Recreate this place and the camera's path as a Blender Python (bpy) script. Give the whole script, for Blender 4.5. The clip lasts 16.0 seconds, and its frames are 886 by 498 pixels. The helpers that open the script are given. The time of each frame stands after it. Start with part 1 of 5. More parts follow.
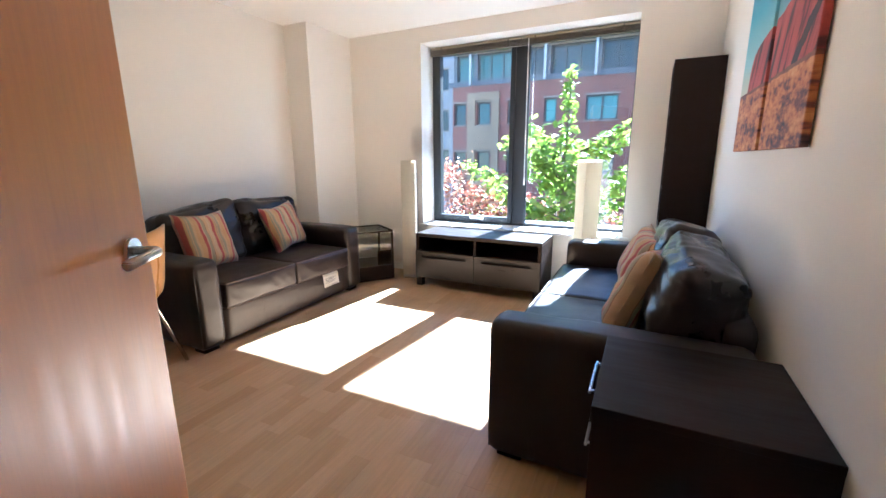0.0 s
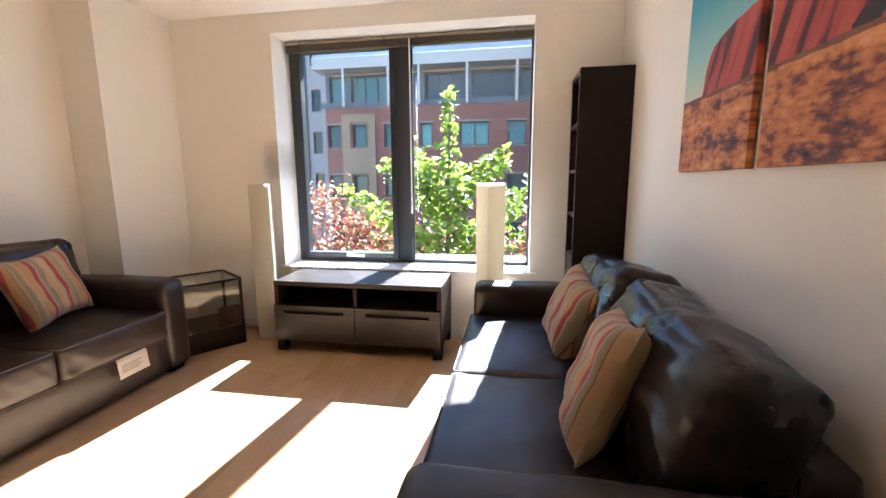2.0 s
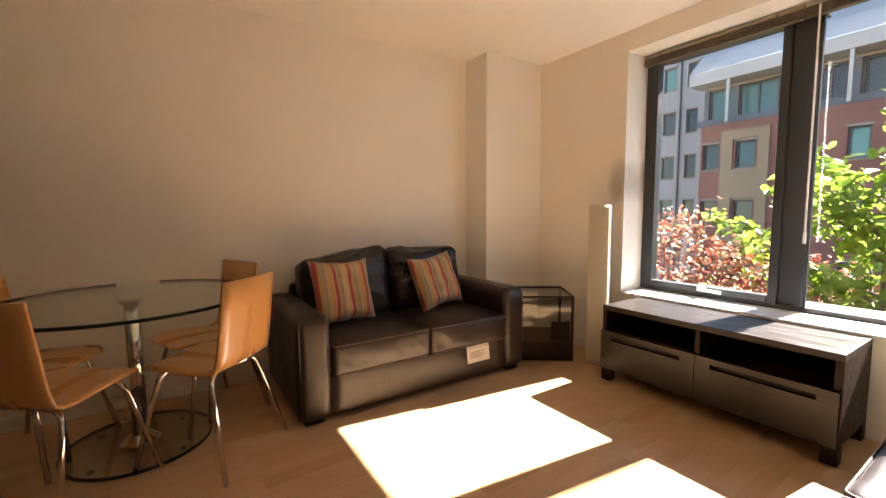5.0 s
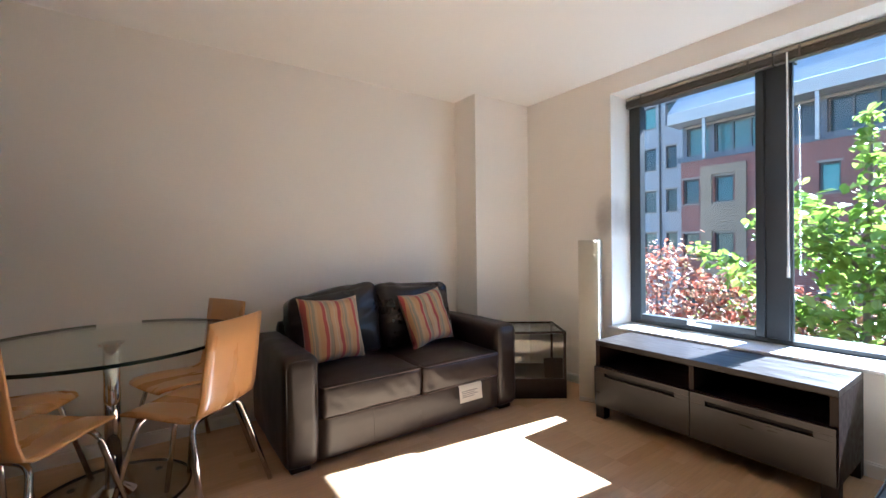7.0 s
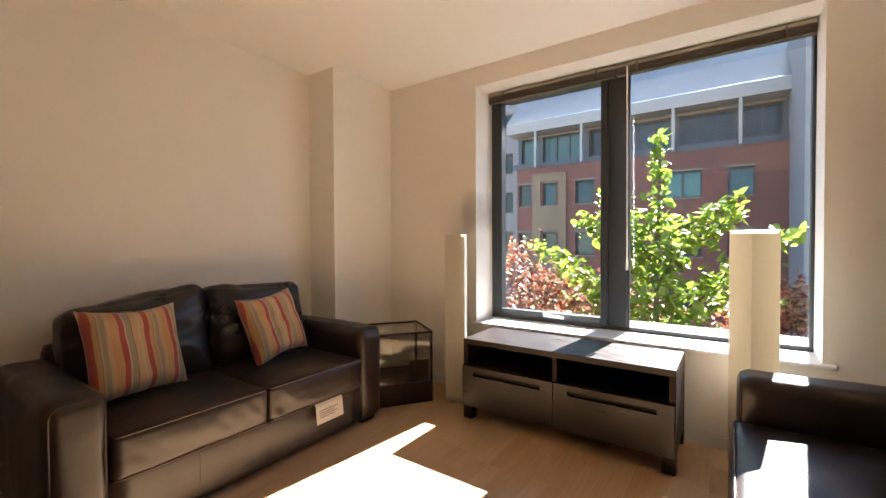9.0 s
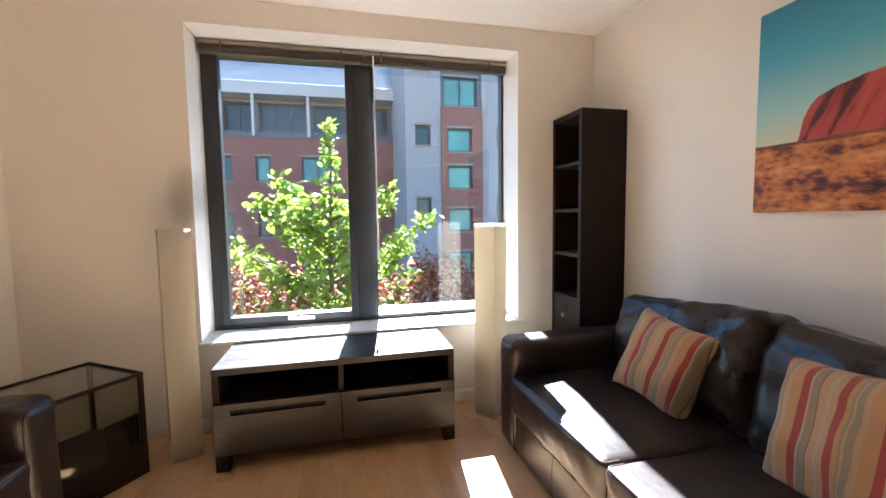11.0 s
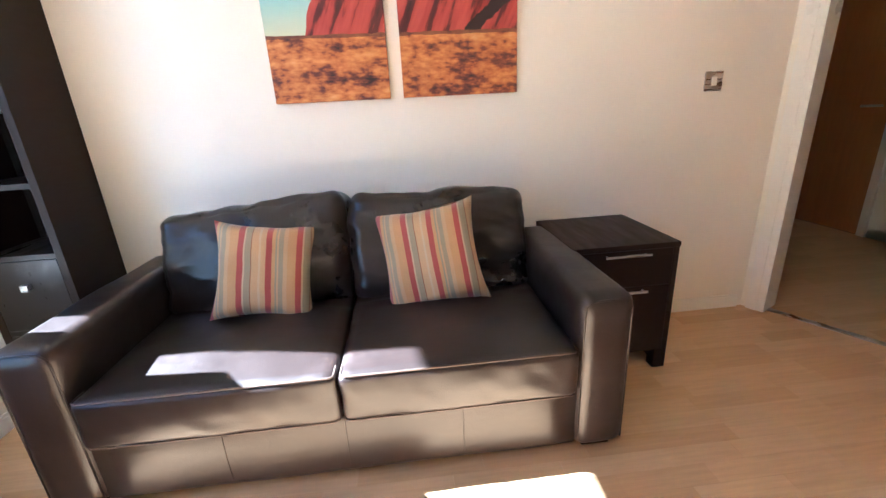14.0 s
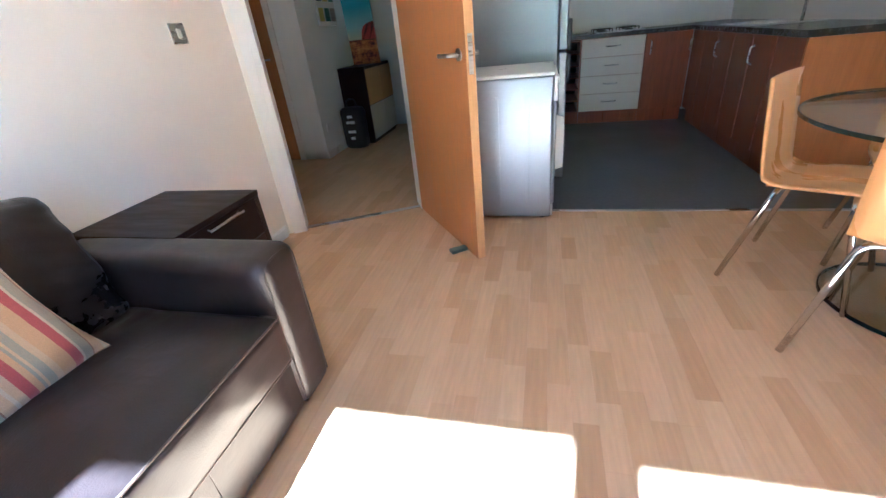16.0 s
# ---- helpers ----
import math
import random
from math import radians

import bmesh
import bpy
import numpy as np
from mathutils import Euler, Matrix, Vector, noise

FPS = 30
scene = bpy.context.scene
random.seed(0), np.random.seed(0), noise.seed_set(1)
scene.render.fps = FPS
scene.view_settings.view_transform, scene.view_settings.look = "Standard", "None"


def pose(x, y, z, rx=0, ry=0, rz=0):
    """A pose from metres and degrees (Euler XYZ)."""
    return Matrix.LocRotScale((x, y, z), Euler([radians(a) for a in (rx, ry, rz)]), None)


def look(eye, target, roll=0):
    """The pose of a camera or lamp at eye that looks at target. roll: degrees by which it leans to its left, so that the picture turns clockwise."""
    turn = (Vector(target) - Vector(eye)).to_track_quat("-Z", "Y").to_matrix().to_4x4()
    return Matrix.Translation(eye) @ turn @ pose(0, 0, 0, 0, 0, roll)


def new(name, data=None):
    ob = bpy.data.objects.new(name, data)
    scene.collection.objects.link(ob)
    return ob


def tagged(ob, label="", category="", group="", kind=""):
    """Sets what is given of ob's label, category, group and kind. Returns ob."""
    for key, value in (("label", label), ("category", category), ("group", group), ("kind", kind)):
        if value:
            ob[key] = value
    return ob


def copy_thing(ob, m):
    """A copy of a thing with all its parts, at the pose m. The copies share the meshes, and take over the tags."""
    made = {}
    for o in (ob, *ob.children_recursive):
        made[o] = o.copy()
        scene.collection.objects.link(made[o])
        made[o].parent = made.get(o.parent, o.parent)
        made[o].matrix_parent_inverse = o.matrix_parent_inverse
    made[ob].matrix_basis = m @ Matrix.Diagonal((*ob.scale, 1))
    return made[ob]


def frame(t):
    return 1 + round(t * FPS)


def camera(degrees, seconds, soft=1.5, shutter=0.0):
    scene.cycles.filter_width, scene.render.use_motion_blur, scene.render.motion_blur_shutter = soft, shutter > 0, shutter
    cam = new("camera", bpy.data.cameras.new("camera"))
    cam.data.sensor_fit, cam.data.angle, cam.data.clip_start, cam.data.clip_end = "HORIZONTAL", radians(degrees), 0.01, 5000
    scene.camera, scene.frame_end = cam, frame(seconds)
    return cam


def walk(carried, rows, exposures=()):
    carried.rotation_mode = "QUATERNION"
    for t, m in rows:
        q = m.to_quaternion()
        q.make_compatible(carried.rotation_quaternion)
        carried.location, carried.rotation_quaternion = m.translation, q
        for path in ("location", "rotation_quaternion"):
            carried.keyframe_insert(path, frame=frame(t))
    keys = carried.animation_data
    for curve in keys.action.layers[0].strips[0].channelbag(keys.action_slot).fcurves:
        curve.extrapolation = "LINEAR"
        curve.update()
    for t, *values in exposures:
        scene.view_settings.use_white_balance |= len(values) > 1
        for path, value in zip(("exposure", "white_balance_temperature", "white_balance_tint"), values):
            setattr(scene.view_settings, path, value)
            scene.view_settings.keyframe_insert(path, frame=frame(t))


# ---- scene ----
cam = camera(94.1, 16.0)
PATH = [
    (0, (0.236, 0.239, 1.17), (-0.625, 1.993, 0.742), -0.3),
    (0.5, (0.081, 0.39, 1.136), (-0.419, 2.247, 0.585), 0.1),
    (1, (0.023, 0.613, 1.153), (-0.282, 2.537, 0.701), -0.5),
    (1.5, (0.001, 0.801, 1.172), (-0.266, 2.75, 0.811), -0.6),
    (2, (-0.036, 0.987, 1.163), (-0.368, 2.933, 0.842), -0.3),
    (2.5, (-0.04, 1.134, 1.16), (-0.666, 3.012, 0.874), 0.5),
    (3, (0.013, 1.228, 1.178), (-1.061, 2.89, 0.888), 0.7),
    (3.5, (0.031, 1.23, 1.157), (-1.35, 2.647, 0.867), 0.4),
    (4, (0.045, 1.22, 1.161), (-1.513, 2.443, 0.881), -0.6),
    (4.5, (0.016, 1.183, 1.109), (-1.626, 2.303, 0.882), -0.3),
    (7, (-0.006, 1.166, 1.129), (-1.649, 2.307, 1.112), -0.7),
    (7.5, (0.011, 1.211, 1.115), (-1.499, 2.522, 1.099), -0.7),
    (8, (-0.003, 1.239, 1.107), (-1.328, 2.736, 1.071), -0.5),
    (10.5, (-0.904, 1.437, 1.118), (-1.323, 3.392, 1.045), -0.7),
    (11, (-1.039, 1.442, 1.193), (-0.564, 3.379, 1.04), -0.8),
    (11.5, (-1.146, 1.604, 1.182), (0.13, 3.136, 1.025), -0.9),
    (12, (-1.221, 1.691, 1.194), (0.455, 2.759, 0.975), -1.0),
    (12.5, (-1.395, 1.814, 1.171), (0.432, 2.556, 0.834), -0.2),
    (13, (-1.437, 1.946, 1.117), (0.42, 2.508, 0.63), -0.1),
    (13.5, (-1.358, 2.134, 1.121), (0.535, 2.434, 0.549), -3.2),
    (14, (-1.315, 2.281, 1.135), (0.574, 2.12, 0.499), -3.1),
    (14.5, (-1.28, 2.485, 1.15), (0.479, 1.773, 0.519), -3.1),
    (15, (-1.198, 2.558, 1.113), (0.301, 1.43, 0.42), -3.6),
    (15.5, (-1.034, 2.617, 1.085), (0.043, 1.173, 0.216), -5.6),
    (16, (-1.001, 2.617, 1.104), (-0.537, 0.912, 0.168), -6.1),
]
EXPOSURES = [
    (0.0, 4.19, 4650, 7), (0.5, 4.14, 4550, 7), (1.5, 3.91, 5150, 10), (2.5, 3.74, 5570, 12), (3.5, 3.54, 6570, 15), (4.0, 3.49, 6870, 16), (4.5, 3.49, 6870, 16), (7.0, 3.66, 4730, 7), (7.5, 3.51, 4900, 8), (8.0, 3.36, 5700, 11),
    (10.5, 3.54, 6220, 14), (11.0, 3.64, 5420, 11), (11.5, 3.85, 5420, 12), (12.5, 4.15, 5550, 13), (13.0, 4.37, 5500, 15), (13.5, 4.42, 5200, 9), (14.0, 4.77, 4800, 7), (15.0, 5.03, 4700, 5), (15.5, 5.13, 4600, 5), (16.0, 5.20, 4100, 3),
]
walk(cam, [(t, look(eye, target, roll)) for t, eye, target, roll in PATH], EXPOSURES)

# ---- world and light ----
SUN_DIR = Vector((-0.120, -1.0, -0.83)).normalized()
world = bpy.data.worlds.new("sky_world")
scene.world = world
world.use_nodes = True
wn = world.node_tree
sky = wn.nodes.new("ShaderNodeTexSky")
sky.sky_type, sky.sun_disc = "NISHITA", False
sky.sun_elevation, sky.sun_rotation = radians(39.5), radians(6.8)
sky.altitude, sky.air_density, sky.dust_density = 50, 1.0, 0.0
wn.nodes["Background"].inputs[1].default_value = 0.05
wn.links.new(sky.outputs[0], wn.nodes["Background"].inputs[0])
sun = new("sun", bpy.data.lights.new("sun", "SUN"))
sun.data.energy, sun.data.angle, sun.data.color = 5.0, radians(0.6), (1.0, 0.95, 0.87)
scene.cycles.max_bounces, scene.cycles.diffuse_bounces = 16, 9
sun.matrix_world = look((0, 30, 25), Vector((0, 30, 25)) + SUN_DIR)


# ---- materials ----
def mat(name, base, rough=0.5, metal=0.0, vary=0.15, scale=6.0, fine=60.0, bump=0.05, stretch=(1, 1, 1), coat=0.0, spec=0.5):
    """A surface with broad and fine variation of colour, gloss and relief."""
    m = bpy.data.materials.new(name)
    m.use_nodes = True
    nt = m.node_tree
    b = nt.nodes["Principled BSDF"]
    b.inputs["Metallic"].default_value = metal
    b.inputs["Coat Weight"].default_value = coat
    b.inputs["Specular IOR Level"].default_value = spec
    tc = nt.nodes.new("ShaderNodeTexCoord")
    mp = nt.nodes.new("ShaderNodeMapping")
    mp.inputs["Scale"].default_value = stretch
    nt.links.new(tc.outputs["Object"], mp.inputs[0])
    n1 = nt.nodes.new("ShaderNodeTexNoise")
    n1.inputs["Scale"].default_value, n1.inputs["Detail"].default_value = scale, 4
    n2 = nt.nodes.new("ShaderNodeTexNoise")
    n2.inputs["Scale"].default_value, n2.inputs["Detail"].default_value = fine, 3
    for n in (n1, n2):
        nt.links.new(mp.outputs[0], n.inputs["Vector"])
    mix = nt.nodes.new("ShaderNodeMix")
    mix.inputs[0].default_value = 0.4
    nt.links.new(n1.outputs[0], mix.inputs[2])
    nt.links.new(n2.outputs[0], mix.inputs[3])
    ramp = nt.nodes.new("ShaderNodeValToRGB")
    ramp.color_ramp.elements[0].position, ramp.color_ramp.elements[1].position = 0.3, 0.7
    ramp.color_ramp.elements[0].color = (*[c * (1 - vary) for c in base], 1)
    ramp.color_ramp.elements[1].color = (*[min(1, c * (1 + vary)) for c in base], 1)
    nt.links.new(mix.outputs[0], ramp.inputs[0])
    nt.links.new(ramp.outputs[0], b.inputs["Base Color"])
    mr = nt.nodes.new("ShaderNodeMapRange")
    mr.inputs[1].default_value, mr.inputs[2].default_value = 0.3, 0.7
    mr.inputs[3].default_value, mr.inputs[4].default_value = max(0.02, rough - 0.08), min(1, rough + 0.08)
    nt.links.new(n1.outputs[0], mr.inputs[0])
    nt.links.new(mr.outputs[0], b.inputs["Roughness"])
    if bump:
        bp = nt.nodes.new("ShaderNodeBump")
        bp.inputs["Strength"].default_value, bp.inputs["Distance"].default_value = bump, 0.01
        nt.links.new(n2.outputs[0], bp.inputs["Height"])
        nt.links.new(bp.outputs[0], b.inputs["Normal"])
    return m


def math_node(nt, op, a, b=None, c=None):
    n = nt.nodes.new("ShaderNodeMath")
    n.operation = op
    for i, v in enumerate((a, b, c)):
        if v is None:
            continue
        if isinstance(v, (int, float)):
            n.inputs[i].default_value = v
        else:
            nt.links.new(v, n.inputs[i])
    return n.outputs[0]


def mix_color(nt, fac, a, b):
    n = nt.nodes.new("ShaderNodeMix")
    n.data_type = "RGBA"
    for i, v in ((0, fac), (6, a), (7, b)):
        if isinstance(v, (int, float)):
            n.inputs[i].default_value = v
        elif isinstance(v, tuple):
            n.inputs[i].default_value = (*v, 1)
        else:
            nt.links.new(v, n.inputs[i])
    return n.outputs[2]


def ramp_node(nt, fac, stops, mode="LINEAR"):
    r = nt.nodes.new("ShaderNodeValToRGB")
    r.color_ramp.interpolation = mode
    e = r.color_ramp.elements
    while len(e) < len(stops):
        e.new(0.5)
    for el, (p, c) in zip(e, stops):
        el.position, el.color = p, (*c, 1)
    nt.links.new(fac, r.inputs[0])
    return r.outputs[0]


def noise_node(nt, vec, scale, detail=3, stretch=None):
    if stretch:
        mp = nt.nodes.new("ShaderNodeMapping")
        mp.inputs["Scale"].default_value = stretch
        nt.links.new(vec, mp.inputs[0])
        vec = mp.outputs[0]
    n = nt.nodes.new("ShaderNodeTexNoise")
    n.inputs["Scale"].default_value, n.inputs["Detail"].default_value = scale, detail
    nt.links.new(vec, n.inputs["Vector"])
    return n.outputs[0]


def glass(name, tint, gloss=0.05):
    """Thin flat glass: clear through, with a mirror gloss that grows towards grazing views."""
    m = bpy.data.materials.new(name)
    m.use_nodes = True
    nt = m.node_tree
    clear = nt.nodes.new("ShaderNodeBsdfTransparent")
    clear.inputs[0].default_value = (*tint, 1)
    shine = nt.nodes.new("ShaderNodeBsdfGlossy")
    shine.inputs["Roughness"].default_value = 0.0
    shine.inputs["Color"].default_value = (0.95, 0.97, 0.97, 1)
    lw = nt.nodes.new("ShaderNodeLayerWeight")
    lw.inputs[0].default_value = 0.5
    f = math_node(nt, "ADD", math_node(nt, "MULTIPLY", math_node(nt, "POWER", lw.outputs["Facing"], 4.0), 0.55), gloss)
    mx = nt.nodes.new("ShaderNodeMixShader")
    nt.links.new(f, mx.inputs[0])
    nt.links.new(clear.outputs[0], mx.inputs[1])
    nt.links.new(shine.outputs[0], mx.inputs[2])
    nt.links.new(mx.outputs[0], nt.nodes["Material Output"].inputs[0])
    return m


def laminate(name):
    """Pale beech laminate: each strip its own tone, with grain along it."""
    m = bpy.data.materials.new(name)
    m.use_nodes = True
    nt = m.node_tree
    b = nt.nodes["Principled BSDF"]
    oi = nt.nodes.new("ShaderNodeObjectInfo")
    ge = nt.nodes.new("ShaderNodeNewGeometry")
    r = math_node(nt, "FRACT", math_node(nt, "ADD", oi.outputs["Random"], ge.outputs["Random Per Island"]))
    base = ramp_node(nt, r, [(0.0, (0.50, 0.315, 0.165)), (0.35, (0.56, 0.37, 0.205)), (0.7, (0.60, 0.405, 0.235)), (1.0, (0.52, 0.335, 0.18))])
    pos = ge.outputs["Position"]
    g1 = noise_node(nt, pos, 1.0, 5, (70, 5, 1))
    g2 = noise_node(nt, pos, 1.3, 3)
    tone = math_node(nt, "ADD", math_node(nt, "MULTIPLY", g1, 0.34), math_node(nt, "MULTIPLY", g2, 0.16))
    tone = math_node(nt, "ADD", tone, 0.75)
    hsv = nt.nodes.new("ShaderNodeHueSaturation")
    nt.links.new(base, hsv.inputs["Color"])
    nt.links.new(tone, hsv.inputs["Value"])
    nt.links.new(hsv.outputs[0], b.inputs["Base Color"])
    b.inputs["Specular IOR Level"].default_value = 0.3
    rr = math_node(nt, "ADD", math_node(nt, "MULTIPLY", g2, 0.16), 0.26)
    nt.links.new(rr, b.inputs["Roughness"])
    bp = nt.nodes.new("ShaderNodeBump")
    bp.inputs["Strength"].default_value, bp.inputs["Distance"].default_value = 0.06, 0.004
    nt.links.new(g1, bp.inputs["Height"])
    nt.links.new(bp.outputs[0], b.inputs["Normal"])
    return m


def striped_cloth(name):
    """Woven cushion cover with terracotta, ochre, sage and cream stripes."""
    m = bpy.data.materials.new(name)
    m.use_nodes = True
    nt = m.node_tree
    b = nt.nodes["Principled BSDF"]
    tc = nt.nodes.new("ShaderNodeTexCoord")
    sx = nt.nodes.new("ShaderNodeSeparateXYZ")
    nt.links.new(tc.outputs["Object"], sx.inputs[0])
    wob = noise_node(nt, tc.outputs["Object"], 9.0)
    x = math_node(nt, "ADD", sx.outputs[0], math_node(nt, "MULTIPLY", math_node(nt, "SUBTRACT", wob, 0.5), 0.006))
    f = math_node(nt, "FRACT", math_node(nt, "ADD", math_node(nt, "MULTIPLY", x, 4.9), 0.52))
    red, och, sage, cream, tan, brown = (0.34, 0.065, 0.058), (0.48, 0.285, 0.13), (0.30, 0.26, 0.18), (0.50, 0.39, 0.26), (0.49, 0.33, 0.185), (0.24, 0.11, 0.06)
    stops = [(0.0, och), (0.10, red), (0.20, cream), (0.23, sage), (0.33, brown), (0.345, tan), (0.46, cream), (0.50, tan), (0.58, red), (0.68, och), (0.74, sage), (0.77, tan), (0.80, sage), (0.88, tan), (0.95, och)]
    col = ramp_node(nt, f, stops, "CONSTANT")
    weave = noise_node(nt, tc.outputs["Object"], 1.0, 2, (700, 350, 350))
    hsv = nt.nodes.new("ShaderNodeHueSaturation")
    nt.links.new(col, hsv.inputs["Color"])
    nt.links.new(math_node(nt, "ADD", math_node(nt, "MULTIPLY", weave, 0.5), 0.75), hsv.inputs["Value"])
    nt.links.new(hsv.outputs[0], b.inputs["Base Color"])
    b.inputs["Roughness"].default_value = 0.9
    b.inputs["Sheen Weight"].default_value = 0.3
    bp = nt.nodes.new("ShaderNodeBump")
    bp.inputs["Strength"].default_value, bp.inputs["Distance"].default_value = 0.25, 0.003
    nt.links.new(weave, bp.inputs["Height"])
    nt.links.new(bp.outputs[0], b.inputs["Normal"])
    return m


def leather(name, base=(0.0215, 0.0140, 0.0122), crease=0.0):
    """Worn dark leather: pebbled grain, scuffed lighter patches and soft creases."""
    m = bpy.data.materials.new(name)
    m.use_nodes = True
    nt = m.node_tree
    b = nt.nodes["Principled BSDF"]
    b.inputs["Specular IOR Level"].default_value = 0.5
    tc = nt.nodes.new("ShaderNodeTexCoord")
    o = tc.outputs["Object"]
    n1 = noise_node(nt, o, 5.0, 4)
    n2 = noise_node(nt, o, 2.2, 5, (1.0, 3.0, 3.0))
    scuff = noise_node(nt, o, 38.0, 5)
    vor = nt.nodes.new("ShaderNodeTexVoronoi")
    vor.inputs["Scale"].default_value = 260
    nt.links.new(o, vor.inputs["Vector"])
    tone = math_node(nt, "ADD", math_node(nt, "MULTIPLY", n1, 0.7), math_node(nt, "MULTIPLY", scuff, 0.3))
    nt.links.new(ramp_node(nt, tone, [(0.3, tuple(c * 0.72 for c in base)), (0.55, base), (0.75, tuple(c * 1.6 for c in base))]), b.inputs["Base Color"])
    nt.links.new(math_node(nt, "ADD", math_node(nt, "MULTIPLY", tone, 0.24), 0.25 if not crease else 0.17), b.inputs["Roughness"])
    h = math_node(nt, "ADD", math_node(nt, "MULTIPLY", vor.outputs["Distance"], 0.05), math_node(nt, "MULTIPLY", n2, 1.0))
    fold = noise_node(nt, o, 1.0, 2, (9, 5, 7))
    fold = math_node(nt, "MAXIMUM", math_node(nt, "SUBTRACT", 1.0, math_node(nt, "ABSOLUTE", math_node(nt, "MULTIPLY", math_node(nt, "SUBTRACT", fold, 0.5), 16.0))), 0.0)
    fold = math_node(nt, "MULTIPLY", fold, math_node(nt, "MAXIMUM", math_node(nt, "SUBTRACT", noise_node(nt, o, 2.4, 1), 0.46), 0.0))
    h = math_node(nt, "ADD", h, math_node(nt, "MULTIPLY", fold, 0.3))
    bp = nt.nodes.new("ShaderNodeBump")
    if crease:
        ca = noise_node(nt, o, 1.0, 2, (3.2, 3.2, 15))
        ridge = math_node(nt, "MAXIMUM", math_node(nt, "SUBTRACT", 1.0, math_node(nt, "ABSOLUTE", math_node(nt, "MULTIPLY", math_node(nt, "SUBTRACT", ca, 0.5), 7.0))), 0.0)
        ridge = math_node(nt, "MULTIPLY", ridge, math_node(nt, "MULTIPLY", noise_node(nt, o, 3.5, 1), 1.6))
        h = math_node(nt, "ADD", h, math_node(nt, "MULTIPLY", ridge, crease))
    bp.inputs["Strength"].default_value, bp.inputs["Distance"].default_value = 0.35 if not crease else 0.45, 0.012
    nt.links.new(h, bp.inputs["Height"])
    nt.links.new(bp.outputs[0], b.inputs["Normal"])
    return m


def desert_print(name):
    """The printed desert scene: sky over a red rock over dry grass. Object x runs along the print, z up, in metres."""
    m = bpy.data.materials.new(name)
    m.use_nodes = True
    nt = m.node_tree
    b = nt.nodes["Principled BSDF"]
    tc = nt.nodes.new("ShaderNodeTexCoord")
    o = tc.outputs["Object"]
    s = nt.nodes.new("ShaderNodeSeparateXYZ")
    nt.links.new(o, s.inputs[0])
    x, z = s.outputs[0], s.outputs[2]
    skyc = ramp_node(nt, math_node(nt, "DIVIDE", math_node(nt, "SUBTRACT", z, 0.25), 0.55), [(0.0, (0.60, 0.62, 0.45)), (0.25, (0.33, 0.58, 0.60)), (0.6, (0.08, 0.36, 0.50)), (1.0, (0.03, 0.19, 0.34))])
    # outline of the rock
    crest = nt.nodes.new("ShaderNodeFloatCurve")
    cv = crest.mapping.curves[0]
    pts = ((0.0, 0.0), (0.140, 0.0), (0.167, 0.32), (0.20, 0.56), (0.238, 0.66), (0.333, 0.74), (0.464, 0.81), (0.57, 0.86), (0.71, 0.93), (1.0, 0.90))
    for i, p in enumerate(pts):
        if i < 2:
            cv.points[i].location = p if i == 0 else (1.0, 0.90)
    for p in pts[1:-1]:
        cv.points.new(*p)
    crest.mapping.update()
    nt.links.new(math_node(nt, "DIVIDE", x, 1.05), crest.inputs["Value"])
    edge = math_node(nt, "MULTIPLY", math_node(nt, "SUBTRACT", noise_node(nt, o, 18.0, 3), 0.5), 0.02)
    top = math_node(nt, "ADD", math_node(nt, "ADD", math_node(nt, "MULTIPLY", crest.outputs[0], 0.25), 0.25), edge)
    rock_mask = math_node(nt, "LESS_THAN", z, top)
    sk = math_node(nt, "ADD", x, math_node(nt, "MULTIPLY", z, -0.42))
    cmb = nt.nodes.new("ShaderNodeCombineXYZ")
    nt.links.new(sk, cmb.inputs[0])
    nt.links.new(z, cmb.inputs[2])
    fl = noise_node(nt, cmb.outputs[0], 1.0, 4, (17, 1, 3.2))
    rockc = ramp_node(nt, fl, [(0.30, (0.03, 0.012, 0.012)), (0.42, (0.10, 0.015, 0.018)), (0.47, (0.36, 0.045, 0.04)), (0.62, (0.47, 0.08, 0.06)), (0.75, (0.40, 0.06, 0.05))])
    dd = math_node(nt, "SUBTRACT", z, math_node(nt, "ADD", math_node(nt, "MULTIPLY", math_node(nt, "SUBTRACT", x, 0.84), 0.78), math_node(nt, "ADD", 0.25, math_node(nt, "MULTIPLY", edge, 3.0))))
    band = math_node(nt, "MULTIPLY", math_node(nt, "LESS_THAN", math_node(nt, "ABSOLUTE", dd), 0.032), math_node(nt, "GREATER_THAN", x, 0.82))
    rockc = mix_color(nt, band, rockc, (0.03, 0.014, 0.014))
    base = mix_color(nt, rock_mask, skyc, rockc)
    gr = noise_node(nt, o, 1.0, 6, (26, 1, 55))
    gb = noise_node(nt, o, 6.5, 4, (1, 1, 2.4))
    gsum = math_node(nt, "ADD", math_node(nt, "MULTIPLY", gr, 0.42), math_node(nt, "MULTIPLY", gb, 0.58))
    grassc = ramp_node(nt, gsum, [(0.36, (0.03, 0.013, 0.018)), (0.44, (0.17, 0.045, 0.03)), (0.50, (0.44, 0.14, 0.04)), (0.60, (0.62, 0.26, 0.075)), (0.75, (0.72, 0.42, 0.18))])
    ground_line = math_node(nt, "ADD", math_node(nt, "ADD", 0.26, math_node(nt, "MULTIPLY", x, -0.004)), math_node(nt, "MULTIPLY", edge, 0.6))
